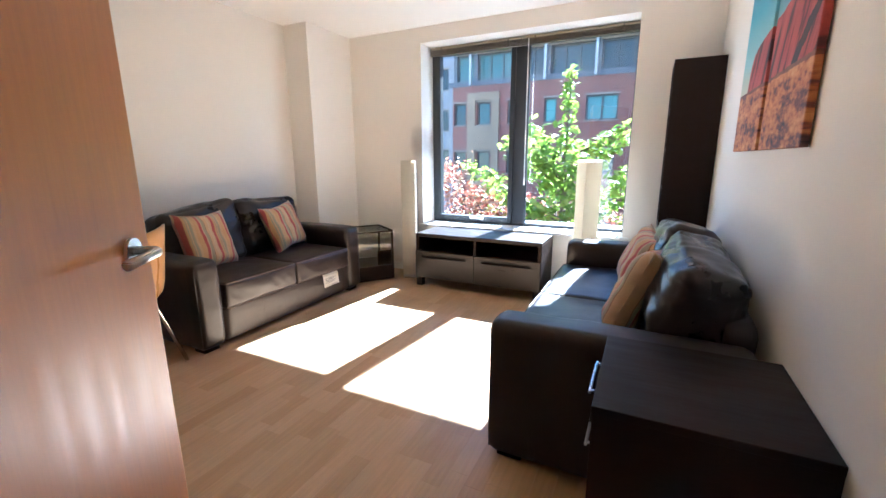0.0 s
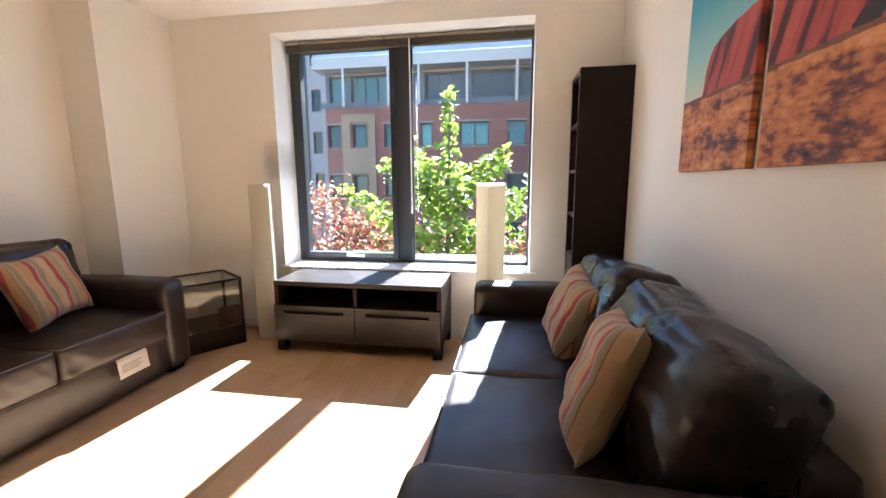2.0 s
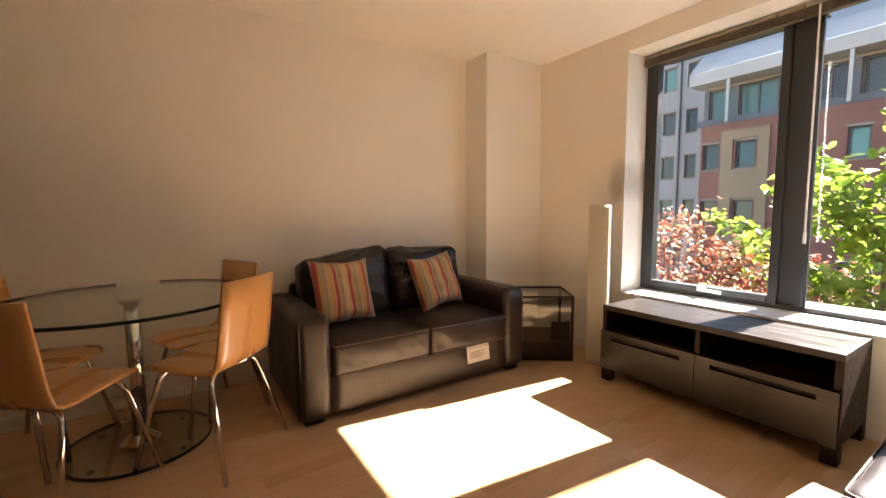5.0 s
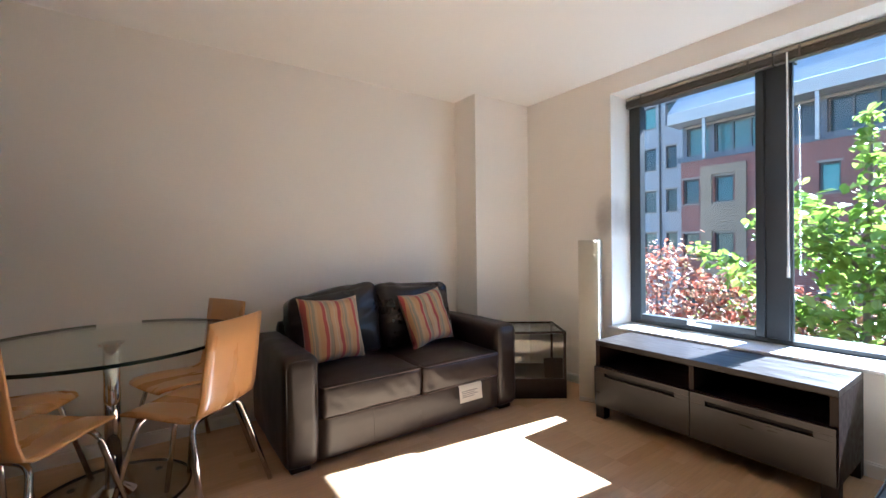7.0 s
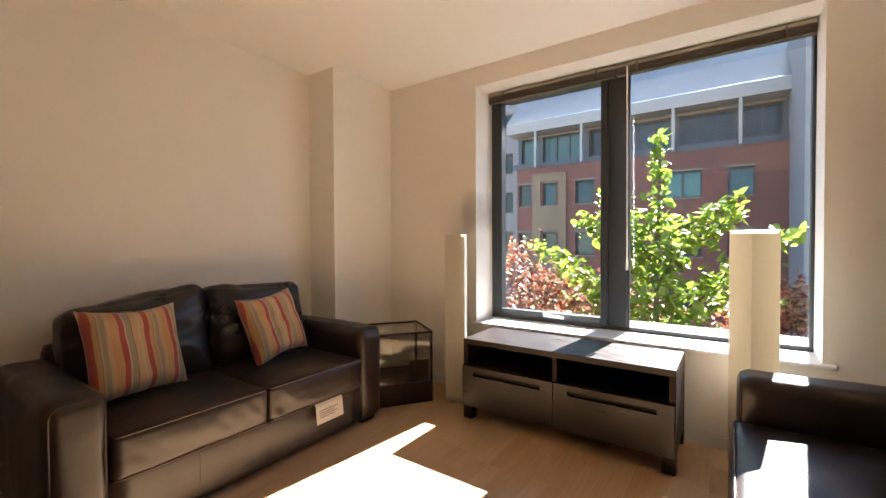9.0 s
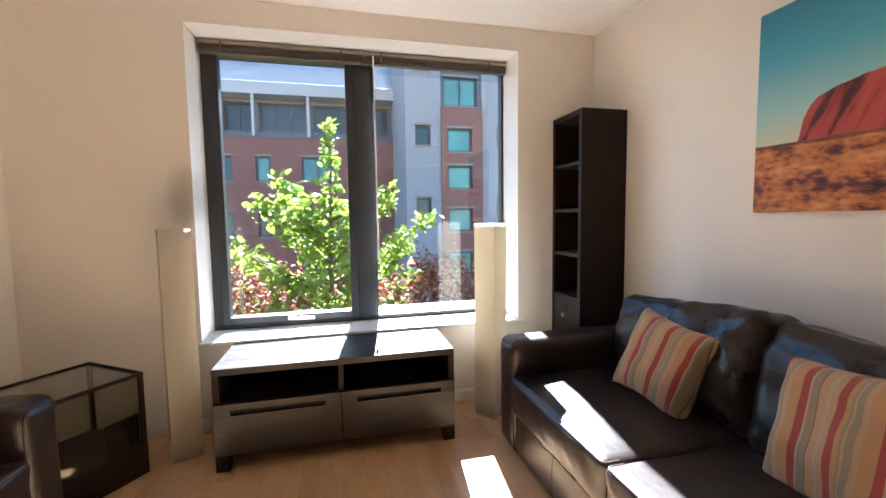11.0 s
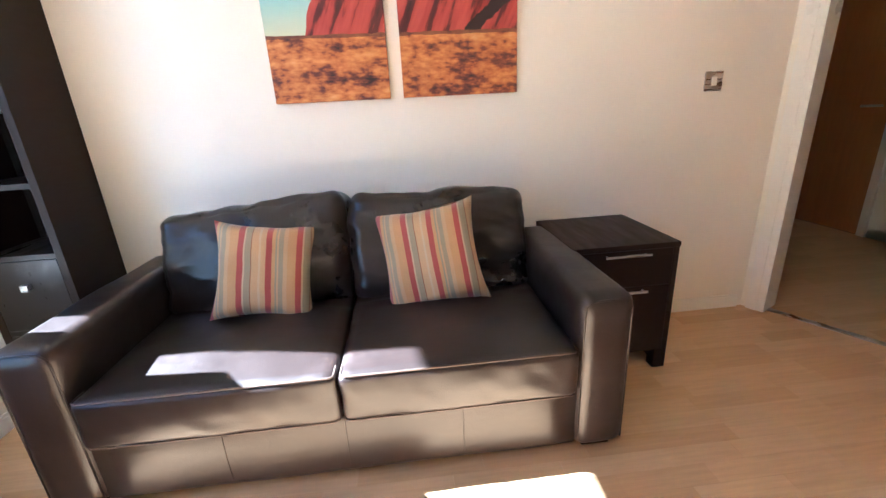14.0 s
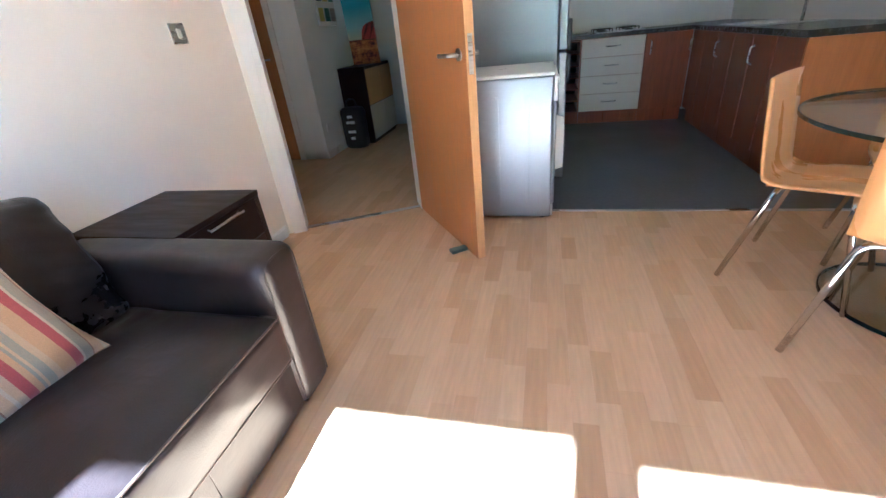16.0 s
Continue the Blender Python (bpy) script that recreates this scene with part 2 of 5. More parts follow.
    scrub = math_node(nt, "GREATER_THAN", z, math_node(nt, "SUBTRACT", ground_line, math_node(nt, "ADD", 0.014, math_node(nt, "MULTIPLY", edge, 1.2))))
    grassc = mix_color(nt, math_node(nt, "MULTIPLY", scrub, 0.75), grassc, (0.10, 0.035, 0.028))
    base = mix_color(nt, math_node(nt, "LESS_THAN", z, ground_line), base, grassc)
    nt.links.new(base, b.inputs["Base Color"])
    b.inputs["Roughness"].default_value = 0.6
    wv = noise_node(nt, o, 500.0, 1)
    bp = nt.nodes.new("ShaderNodeBump")
    bp.inputs["Strength"].default_value, bp.inputs["Distance"].default_value = 0.1, 0.002
    nt.links.new(wv, bp.inputs["Height"])
    nt.links.new(bp.outputs[0], b.inputs["Normal"])
    return m


def brickwork(name, brick, mortar, scale=1.0):
    m = bpy.data.materials.new(name)
    m.use_nodes = True
    nt = m.node_tree
    b = nt.nodes["Principled BSDF"]
    tc = nt.nodes.new("ShaderNodeTexCoord")
    mp = nt.nodes.new("ShaderNodeMapping")
    mp.inputs["Rotation"].default_value = (radians(90), 0, 0)
    nt.links.new(tc.outputs["Object"], mp.inputs[0])
    br = nt.nodes.new("ShaderNodeTexBrick")
    br.inputs["Scale"].default_value = scale
    br.inputs["Brick Width"].default_value, br.inputs["Row Height"].default_value, br.inputs["Mortar Size"].default_value = 0.225, 0.075, 0.008
    br.inputs["Color1"].default_value = (*brick, 1)
    br.inputs["Color2"].default_value = (*[c * 0.75 for c in brick], 1)
    br.inputs["Mortar"].default_value = (*mortar, 1)
    nt.links.new(mp.outputs[0], br.inputs["Vector"])
    n = noise_node(nt, tc.outputs["Object"], 0.6, 4)
    hsv = nt.nodes.new("ShaderNodeHueSaturation")
    nt.links.new(br.outputs[0], hsv.inputs["Color"])
    nt.links.new(math_node(nt, "ADD", math_node(nt, "MULTIPLY", n, 0.6), 0.7), hsv.inputs["Value"])
    nt.links.new(hsv.outputs[0], b.inputs["Base Color"])
    b.inputs["Roughness"].default_value = 0.85
    return m


def leaf_mat(name, stops):
    m = bpy.data.materials.new(name)
    m.use_nodes = True
    nt = m.node_tree
    b = nt.nodes["Principled BSDF"]
    ge = nt.nodes.new("ShaderNodeNewGeometry")
    col = ramp_node(nt, ge.outputs["Random Per Island"], stops)
    nt.links.new(col, b.inputs["Base Color"])
    b.inputs["Roughness"].default_value = 0.45
    tr = nt.nodes.new("ShaderNodeBsdfTranslucent")
    nt.links.new(col, tr.inputs[0])
    mx = nt.nodes.new("ShaderNodeMixShader")
    mx.inputs[0].default_value = 0.5
    nt.links.new(b.outputs[0], mx.inputs[1])
    nt.links.new(tr.outputs[0], mx.inputs[2])
    nt.links.new(mx.outputs[0], nt.nodes["Material Output"].inputs[0])
    return m


def paper_shade(name):
    m = mat(name, (0.66, 0.625, 0.55), 0.8, vary=0.04, scale=4, fine=1.0, bump=0.3, stretch=(40, 40, 6))
    nt = m.node_tree
    b = nt.nodes["Principled BSDF"]
    tr = nt.nodes.new("ShaderNodeBsdfTranslucent")
    tr.inputs[0].default_value = (0.72, 0.66, 0.54, 1)
    mx = nt.nodes.new("ShaderNodeMixShader")
    mx.inputs[0].default_value = 0.36
    nt.links.new(b.outputs[0], mx.inputs[1])
    nt.links.new(tr.outputs[0], mx.inputs[2])
    nt.links.new(mx.outputs[0], nt.nodes["Material Output"].inputs[0])
    return m


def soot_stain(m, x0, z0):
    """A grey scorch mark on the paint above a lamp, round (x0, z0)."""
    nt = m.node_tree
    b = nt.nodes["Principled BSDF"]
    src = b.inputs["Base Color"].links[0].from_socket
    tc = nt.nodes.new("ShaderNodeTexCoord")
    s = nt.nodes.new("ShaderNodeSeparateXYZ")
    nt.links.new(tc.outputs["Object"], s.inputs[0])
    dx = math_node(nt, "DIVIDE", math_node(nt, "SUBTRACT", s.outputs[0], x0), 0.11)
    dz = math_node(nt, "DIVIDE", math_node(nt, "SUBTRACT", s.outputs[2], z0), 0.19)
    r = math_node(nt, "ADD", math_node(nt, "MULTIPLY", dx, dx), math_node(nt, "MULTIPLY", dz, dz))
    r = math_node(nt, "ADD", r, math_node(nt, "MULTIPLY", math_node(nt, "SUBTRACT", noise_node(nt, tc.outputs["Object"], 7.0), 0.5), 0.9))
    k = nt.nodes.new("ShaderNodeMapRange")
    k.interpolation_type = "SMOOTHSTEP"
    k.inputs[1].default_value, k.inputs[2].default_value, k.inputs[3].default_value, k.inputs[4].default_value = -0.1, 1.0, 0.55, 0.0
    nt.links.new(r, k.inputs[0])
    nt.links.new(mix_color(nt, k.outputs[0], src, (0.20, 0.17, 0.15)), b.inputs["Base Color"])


M_WALL = mat("wall_paint", (0.82, 0.785, 0.725), 0.75, vary=0.03, scale=1.2, fine=220, bump=0.05)
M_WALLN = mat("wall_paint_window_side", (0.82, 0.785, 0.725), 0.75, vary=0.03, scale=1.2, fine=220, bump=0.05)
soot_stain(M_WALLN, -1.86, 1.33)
M_COOL = mat("cool_wall_paint", (0.79, 0.815, 0.79), 0.7, vary=0.03, scale=1.2, fine=220, bump=0.05)
M_CEIL = mat("ceiling_paint", (0.84, 0.82, 0.78), 0.8, vary=0.02, scale=1.0, fine=200, bump=0.04)
M_WHITE = mat("white_gloss_paint", (0.80, 0.79, 0.76), 0.35, vary=0.03, scale=3, fine=90, bump=0.03)
M_FLOOR = laminate("beech_laminate")
M_JOINT = mat("laminate_joint", (0.28, 0.18, 0.105), 0.6)
M_VINYL = mat("grey_vinyl", (0.095, 0.10, 0.118), 0.45, vary=0.25, scale=3, fine=40, bump=0.05)
M_LEATHER = leather("dark_brown_leather")
M_CREASED = leather("creased_dark_brown_leather", (0.015, 0.0105, 0.0105), crease=0.12)
M_WELT = mat("taupe_leather_seam", (0.085, 0.060, 0.048), 0.45, vary=0.2, scale=12, fine=200, bump=0.05)
M_CLOTH = striped_cloth("striped_cloth")
M_DARKWOOD = mat("black_brown_wood", (0.018, 0.0098, 0.0072), 0.44, spec=0.15, vary=0.16, scale=2.5, fine=9, bump=0.05, stretch=(2, 12, 12))
M_SATIN = mat("satin_black_brown_veneer", (0.022, 0.0165, 0.014), 0.35, spec=0.28, vary=0.07, scale=2.5, fine=9, bump=0.008, stretch=(2, 12, 12))
# near-black copy of the wood, with the shade of recesses put into its colour
M_RECESS_SHADE = mat("black_brown_recess_shade", (0.006, 0.0045, 0.004), 0.6, spec=0.2, vary=0.2)
M_OAK = mat("orange_oak_veneer", (0.44, 0.185, 0.05), 0.38, vary=0.12, scale=2, fine=7, bump=0.03, stretch=(14, 14, 1))
M_OAKEDGE = mat("pale_oak_edge", (0.55, 0.31, 0.12), 0.45, vary=0.15, stretch=(14, 14, 1))
M_PLY = mat("beech_plywood", (0.60, 0.315, 0.11), 0.32, vary=0.035, scale=1.5, fine=5, bump=0.0, stretch=(5, 2, 2), coat=0.2)
M_CHROME = mat("chrome", (0.72, 0.72, 0.72), 0.12, metal=1.0, vary=0.04, bump=0)
M_STEEL = mat("brushed_steel", (0.55, 0.55, 0.55), 0.3, metal=1.0, vary=0.08, stretch=(1, 1, 30), bump=0.02)
M_SILVER = mat("silver_appliance_paint", (0.34, 0.35, 0.37), 0.33, metal=0.6, vary=0.05, scale=2, bump=0.02)
M_FRAME = mat("anthracite_window_paint", (0.028, 0.032, 0.036), 0.42, vary=0.15, bump=0.02)
M_GLASS = glass("clear_glass", (0.975, 0.985, 0.98), 0.06)
M_TABLEGLASS = glass("greenish_table_glass", (0.93, 0.965, 0.95), 0.04)
M_SMOKED = glass("smoked_glass", (0.85, 0.85, 0.835), 0.03)
M_GLASSEDGE = mat("dark_green_glass_edge", (0.012, 0.022, 0.018), 0.15, vary=0.1, bump=0)
M_RUBBER = mat("black_plastic", (0.015, 0.015, 0.016), 0.5, vary=0.2)
M_BLIND = mat("dark_blind_slats", (0.10, 0.085, 0.065), 0.5, vary=0.2)
M_HEADRAIL = mat("pale_brown_headrail", (0.30, 0.26, 0.20), 0.5, vary=0.1)
M_PLASTIC = mat("white_plastic", (0.78, 0.78, 0.77), 0.35, vary=0.03, bump=0)
M_PAPER = paper_shade("rice_paper")
M_LABEL = mat("paper_label", (0.80, 0.77, 0.70), 0.7, vary=0.06)
M_PRINT = desert_print("desert_print")
M_REDWOOD = mat("reddish_kitchen_veneer", (0.23, 0.062, 0.022), 0.35, vary=0.25, scale=2, fine=8, bump=0.02, stretch=(14, 14, 1))
M_DRAWER = mat("cream_drawer_front", (0.66, 0.63, 0.56), 0.35, vary=0.04)
M_WORKTOP = mat("dark_stone_worktop", (0.030, 0.031, 0.033), 0.25, vary=0.4, scale=30, fine=180, bump=0.02)
M_BRICK = brickwork("red_brick", (0.21, 0.066, 0.048), (0.21, 0.17, 0.15))
M_BUFF = brickwork("buff_brick", (0.27, 0.185, 0.12), (0.28, 0.24, 0.18))
M_RENDER = mat("pale_render", (0.25, 0.255, 0.27), 0.85, vary=0.08, scale=0.6, fine=20, bump=0.05)
M_CLAD = mat("dark_blue_cladding", (0.06, 0.075, 0.10), 0.5, vary=0.15, scale=0.5, bump=0.02)
M_FASCIA = mat("white_fascia", (0.34, 0.345, 0.35), 0.6, vary=0.06, scale=1.0)
M_PANE = mat("teal_window_glass", (0.085, 0.22, 0.23), 0.12, vary=0.35, scale=1.5, fine=4, bump=0, spec=0.3)
nt = M_PANE.node_tree
pane_rand = nt.nodes.new("ShaderNodeObjectInfo")
nt.links.new(ramp_node(nt, pane_rand.outputs["Random"], [(0.0, (0.015, 0.03, 0.036)), (0.5, (0.03, 0.06, 0.07)), (0.85, (0.06, 0.15, 0.155)), (1.0, (0.10, 0.24, 0.23))]), nt.nodes["Principled BSDF"].inputs["Base Color"])
M_TEAL = mat("bright_teal_window_glass", (0.07, 0.25, 0.235), 0.2, vary=0.45, scale=1.2, fine=4, bump=0, spec=0.4)
M_ROOF = mat("pale_metal_roof", (0.34, 0.37, 0.40), 0.45, vary=0.15, scale=1)
M_GROUND = mat("paving_and_soil", (0.10, 0.09, 0.075), 0.9, vary=0.35, scale=0.7, fine=12, bump=0.3)
M_BARK = mat("tree_bark", (0.12, 0.09, 0.065), 0.85, vary=0.3, scale=8, fine=40, bump=0.5, stretch=(1, 1, 0.3))
M_LEAF = leaf_mat("green_leaves", [(0.0, (0.12, 0.20, 0.02)), (0.5, (0.22, 0.31, 0.04)), (1.0, (0.33, 0.40, 0.09))])
M_COPPER = leaf_mat("copper_leaves", [(0.0, (0.18, 0.045, 0.028)), (0.35, (0.33, 0.10, 0.06)), (0.7, (0.42, 0.23, 0.14)), (0.88, (0.46, 0.33, 0.22)), (1.0, (0.18, 0.21, 0.05))])


# ---- building helpers ----
def thing(name, m, label, category, group="", kind=""):
    ob = new(name)
    ob.empty_display_size = 0.1
    ob.matrix_basis = m
    return tagged(ob, label, category, group, kind)


def part(name, bm, material, parent=None, label="", smooth=False):
    me = bpy.data.meshes.new(name)
    bm.normal_update()
    if smooth:
        for f in bm.faces:
            f.smooth = True
    bm.to_mesh(me)
    bm.free()
    me.materials.append(material)
    ob = new(name, me)
    if parent:
        ob.parent = parent
    if label:
        ob["label"] = label
    return ob


def same(name, ob, parent, x=0, y=0, z=0, rz=0):
    """Another object on the mesh of ob, moved."""
    o = new(name, ob.data)
    o.parent = parent
    o.matrix_basis = pose(x, y, z, 0, 0, rz)
    return o


def box(x0, x1, y0, y1, z0, z1, bevel=0.0, seg=2, bm=None):
    bm = bm or bmesh.new()
    m = Matrix.LocRotScale(((x0 + x1) / 2, (y0 + y1) / 2, (z0 + z1) / 2), None, (abs(x1 - x0), abs(y1 - y0), abs(z1 - z0)))
    r = bmesh.ops.create_cube(bm, size=1, matrix=m)
    if bevel:
        es = list({e for v in r["verts"] for e in v.link_edges})
        bmesh.ops.bevel(bm, geom=es, offset=bevel, segments=seg, affect="EDGES", profile=0.5)
    return bm


def cyl(x, y, z0, z1, r, r2=None, seg=24, bm=None):
    bm = bm or bmesh.new()
    bmesh.ops.create_cone(bm, cap_ends=True, segments=seg, radius1=r, radius2=r if r2 is None else r2, depth=z1 - z0, matrix=Matrix.Translation((x, y, (z0 + z1) / 2)))
    return bm


def tube(pts, r, seg=10, bm=None, r_end=None):
    """A round bar along a line of points."""
    bm = bm or bmesh.new()
    pts = [Vector(p) for p in pts]
    rings = []
    up = Vector((0.31, 0.17, 0.93)).normalized()
    for i, p in enumerate(pts):
        d = (pts[min(i + 1, len(pts) - 1)] - pts[max(i - 1, 0)]).normalized()
        a = d.cross(up)
        if a.length < 0.05:
            a = d.cross(Vector((1, 0, 0)))
        a.normalize()
        c = d.cross(a).normalized()
        rr = r if r_end is None else r + (r_end - r) * i / (len(pts) - 1)
        rings.append([bm.verts.new(p + rr * (math.cos(2 * math.pi * k / seg) * a + math.sin(2 * math.pi * k / seg) * c)) for k in range(seg)])
    for q, w in zip(rings, rings[1:]):
        for k in range(seg):
            bm.faces.new((q[k], q[(k + 1) % seg], w[(k + 1) % seg], w[k]))
    bm.faces.new(list(reversed(rings[0])))
    bm.faces.new(rings[-1])
    bmesh.ops.recalc_face_normals(bm, faces=bm.faces[:])
    return bm


def bend(pts, r=0.03, n=5):
    """Round the corners of a line of points."""
    pts = [Vector(p) for p in pts]
    out = [pts[0]]
    for a, b, c in zip(pts, pts[1:], pts[2:]):
        u, v = (a - b), (c - b)
        k = min(r, u.length * 0.45, v.length * 0.45)
        p, q = b + u.normalized() * k, b + v.normalized() * k
        for i in range(n + 1):
            t = i / n
            out.append((1 - t) ** 2 * p + 2 * t * (1 - t) * b + t * t * q)
    out.append(pts[-1])
    return out


def soft_box(sx, sy, sz, r, cuts=12, puff=(0, 0, 0), wrinkle=0.0, wscale=(6, 6, 6), seed=0, bm=None, at=(0, 0, 0)):
    """A cushion-like block centred at at: rounded edges, domed faces, creases."""
    bm = bm or bmesh.new()
    old = set(bm.verts)
    res = bmesh.ops.create_cube(bm, size=2)
    es = list({e for v in res["verts"] for e in v.link_edges})
    bmesh.ops.subdivide_edges(bm, edges=es, cuts=cuts, use_grid_fill=True)
    h = Vector((sx / 2, sy / 2, sz / 2))
    for v in bm.verts:
        if v in old:
            continue
        u = v.co.copy()
        p = Vector((u.x * h.x, u.y * h.y, u.z * h.z))
        core = Vector([max(-(h[i] - r), min(h[i] - r, p[i])) for i in range(3)])
        d = p - core
        if d.length > 1e-9:
            k = max(abs(d.x), abs(d.y), abs(d.z)) / d.length
            p = core + d * k if d.length > r * 0.999 else p
            dd = p - core
            if dd.length > r:
                p = core + dd.normalized() * r
        fx, fy, fz = (1 - u.x ** 2), (1 - u.y ** 2), (1 - u.z ** 2)
        p.x += puff[0] * u.x * fy * fz
        p.y += puff[1] * u.y * fx * fz
        p.z += puff[2] * u.z * fx * fy
        if wrinkle:
            q = Vector((p.x * wscale[0] + seed * 7.3, p.y * wscale[1] + seed * 3.1, p.z * wscale[2]))
            n = noise.noise(q) + 0.5 * noise.noise(q * 2.3)
            p += u.normalized() * wrinkle * n
        v.co = p + Vector(at)
    return bm


def prism(outline, z0, z1, bm=None):
    """A plan outline drawn up from z0 to z1."""
    bm = bm or bmesh.new()
    lo = [bm.verts.new((x, y, z0)) for x, y in outline]
    hi = [bm.verts.new((x, y, z1)) for x, y in outline]
    n = len(outline)
    bm.faces.new(list(reversed(lo)))
    bm.faces.new(hi)
    for i in range(n):
        bm.faces.new((lo[i], lo[(i + 1) % n], hi[(i + 1) % n], hi[i]))
    bmesh.ops.recalc_face_normals(bm, faces=bm.faces[:])
    return bm


def structure(name, bm, material, label, category):
    return tagged(part(name, bm, material), label, category, kind="structure")


# ---- the large structure ----
CEIL, WX, WY, LX = 2.38, 0.635, 3.954, -2.93
OUT = 4.58
structure("floor", prism([(-3.07, -3.1), (2.5, -3.1), (2.5, 4.0), (-3.07, 4.0)], -0.2, -0.008), M_JOINT, "pale beech laminate floor in the living room and hall", "floor")
structure("ceiling", prism([(-3.07, -3.1), (2.5, -3.1), (2.5, 4.268), (-3.07, 4.268)], CEIL, CEIL + 0.15), M_CEIL, "plain off-white painted ceiling", "ceiling")
structure("wall_east", prism([(WX, 0.434), (0.75, 0.494), (0.75, WY), (WX, WY)], -0.1, CEIL), M_WALL, "cream painted wall behind the sofa", "wall")
structure("wall_west", box(-3.07, LX, -3.1, WY, -0.1, CEIL), M_WALL, "cream painted long side wall", "wall")
structure("wall_column", box(LX, -2.65, 3.34, WY, -0.1, CEIL), M_WALL, "cream boxed-in column in the corner", "wall")
# window wall, open between OX0..OX1, OZ0..OZ1
OX0, OX1, OZ0, OZ1 = -1.815, 0.085, 0.50, 2.24
def ring_wall(y0, y1, z0, z1, wide=0.0, head=OZ1):
    a, b = OX0 - wide, OX1 + wide
    bm = box(-3.07, a, y0, y1, z0, z1)
    box(b, 0.75, y0, y1, z0, z1, bm=bm)
    box(a, b, y0, y1, z0, OZ0, bm=bm)
    box(a, b, y0, y1, head, z1, bm=bm)
    return bm


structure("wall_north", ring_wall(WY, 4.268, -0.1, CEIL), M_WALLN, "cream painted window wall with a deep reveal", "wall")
structure("wall_outer", ring_wall(4.268, OUT, -3.6, CEIL + 0.3, 0.26, 2.33), M_BRICK, "red brick outer wall round the window", "wall")
# slanting wall with the doorway
DJ, DH = Vector((0.532, 0.381)), Vector((-0.169, 0.017))
du = (DH - DJ).normalized()
dn = Vector((-du.y, du.x))
if dn.y > 0:
    dn = -dn


def slant(a, b, c, d):
    """Plan outline on the slanting wall: from a to b along it, c to d outwards."""
    return [tuple(DJ + du * s + dn * t) for s, t in ((a, c), (b, c), (b, d), (a, d))]


WIDTH = (DH - DJ).length
bm = prism(slant(-0.118, -0.035, 0.0, 0.13), -0.1, CEIL)
prism(slant(WIDTH + 0.035, WIDTH + 0.24, 0.0, 0.13), -0.1, CEIL, bm)
prism(slant(-0.035, WIDTH + 0.035, 0.0, 0.13), 2.06, CEIL, bm)
structure("wall_doorway", bm, M_WALL, "cream slanting wall with the open doorway", "wall")
bm = prism(slant(-0.035, 0.0, -0.012, 0.142), 0, 2.06)
prism(slant(WIDTH, WIDTH + 0.035, -0.012, 0.142), 0, 2.06, bm)
prism(slant(0.0, WIDTH, -0.012, 0.142), 2.025, 2.06, bm)
prism(slant(-0.085, -0.035, -0.016, 0.0), 0, 2.11, bm)
prism(slant(WIDTH + 0.035, WIDTH + 0.085, -0.016, 0.0), 0, 2.11, bm)
prism(slant(-0.035, WIDTH + 0.035, -0.016, 0.0), 2.06, 2.11, bm)
structure("door_frame", bm, M_WHITE, "white painted door lining and architrave", "door frame")
structure("threshold_strip", prism(slant(0.0, WIDTH, 0.03, 0.065), 0.0, 0.006), M_STEEL, "thin metal threshold strip in the doorway", "threshold")
structure("wall_partition", box(-0.44, -0.32, -3.0, -0.02, -0.1, CEIL), M_COOL, "pale wall between kitchen and hall", "wall")
structure("wall_south", box(-3.07, 2.5, -3.1, -3.0, -0.1, CEIL), M_COOL, "pale end wall of kitchen and hall", "wall")
structure("wall_hall_corner", prism([(1.23, -1.355), (1.56, -1.355), (1.56, -1.47), (1.35, -1.47), (1.35, -3.0), (1.23, -3.0)], -0.1, CEIL), M_COOL, "pale hall wall with an outer corner", "wall")
bm = box(1.56, 2.40, -1.47, -1.355, 2.06, CEIL)
structure("wall_hall_head", bm, M_COOL, "pale wall over the hall door", "wall")
structure("wall_hall_east", box(2.36, 2.5, -3.0, 0.7, -0.1, CEIL), M_COOL, "pale hall side wall", "wall")
structure("wall_hall_north", box(0.75, 2.5, 0.5, 0.62, -0.1, CEIL), M_COOL, "pale hall wall beside the living room", "wall")

# ---- fixed joinery ----
def baseboard(name, pts, material=M_WHITE):
    """Skirting along a line of floor points, on the left-hand side of the way."""
    bm = bmesh.new()
    for a, b in zip(pts, pts[1:]):
        a, b = Vector(a), Vector(b)
        d = (b - a).normalized()
        n = Vector((-d.y, d.x))
        q = [a, b, b + n * 0.013, a + n * 0.013]
        prism([tuple(p) for p in q], 0.0, 0.062, bm)
        q = [a, b, b + n * 0.008, a + n * 0.008]
        prism([tuple(p) for p in q], 0.062, 0.072, bm)
    return structure(name, bm, material, "white painted skirting board along the wall", "baseboard")


baseboard("baseboard", [(LX, 3.34), (LX, 0.06)])
baseboard("baseboard", [(-2.65, WY), (-2.65, 3.34), (LX + 0.013, 3.34)])
baseboard("baseboard", [(WX, WY), (-2.65, WY)])
baseboard("baseboard", [(WX, 0.47), (WX, WY)])
baseboard("baseboard", [(1.56, -1.355), (1.23, -1.355)])
baseboard("baseboard", [(1.23, -1.355), (1.23, -3.0)][::-1])

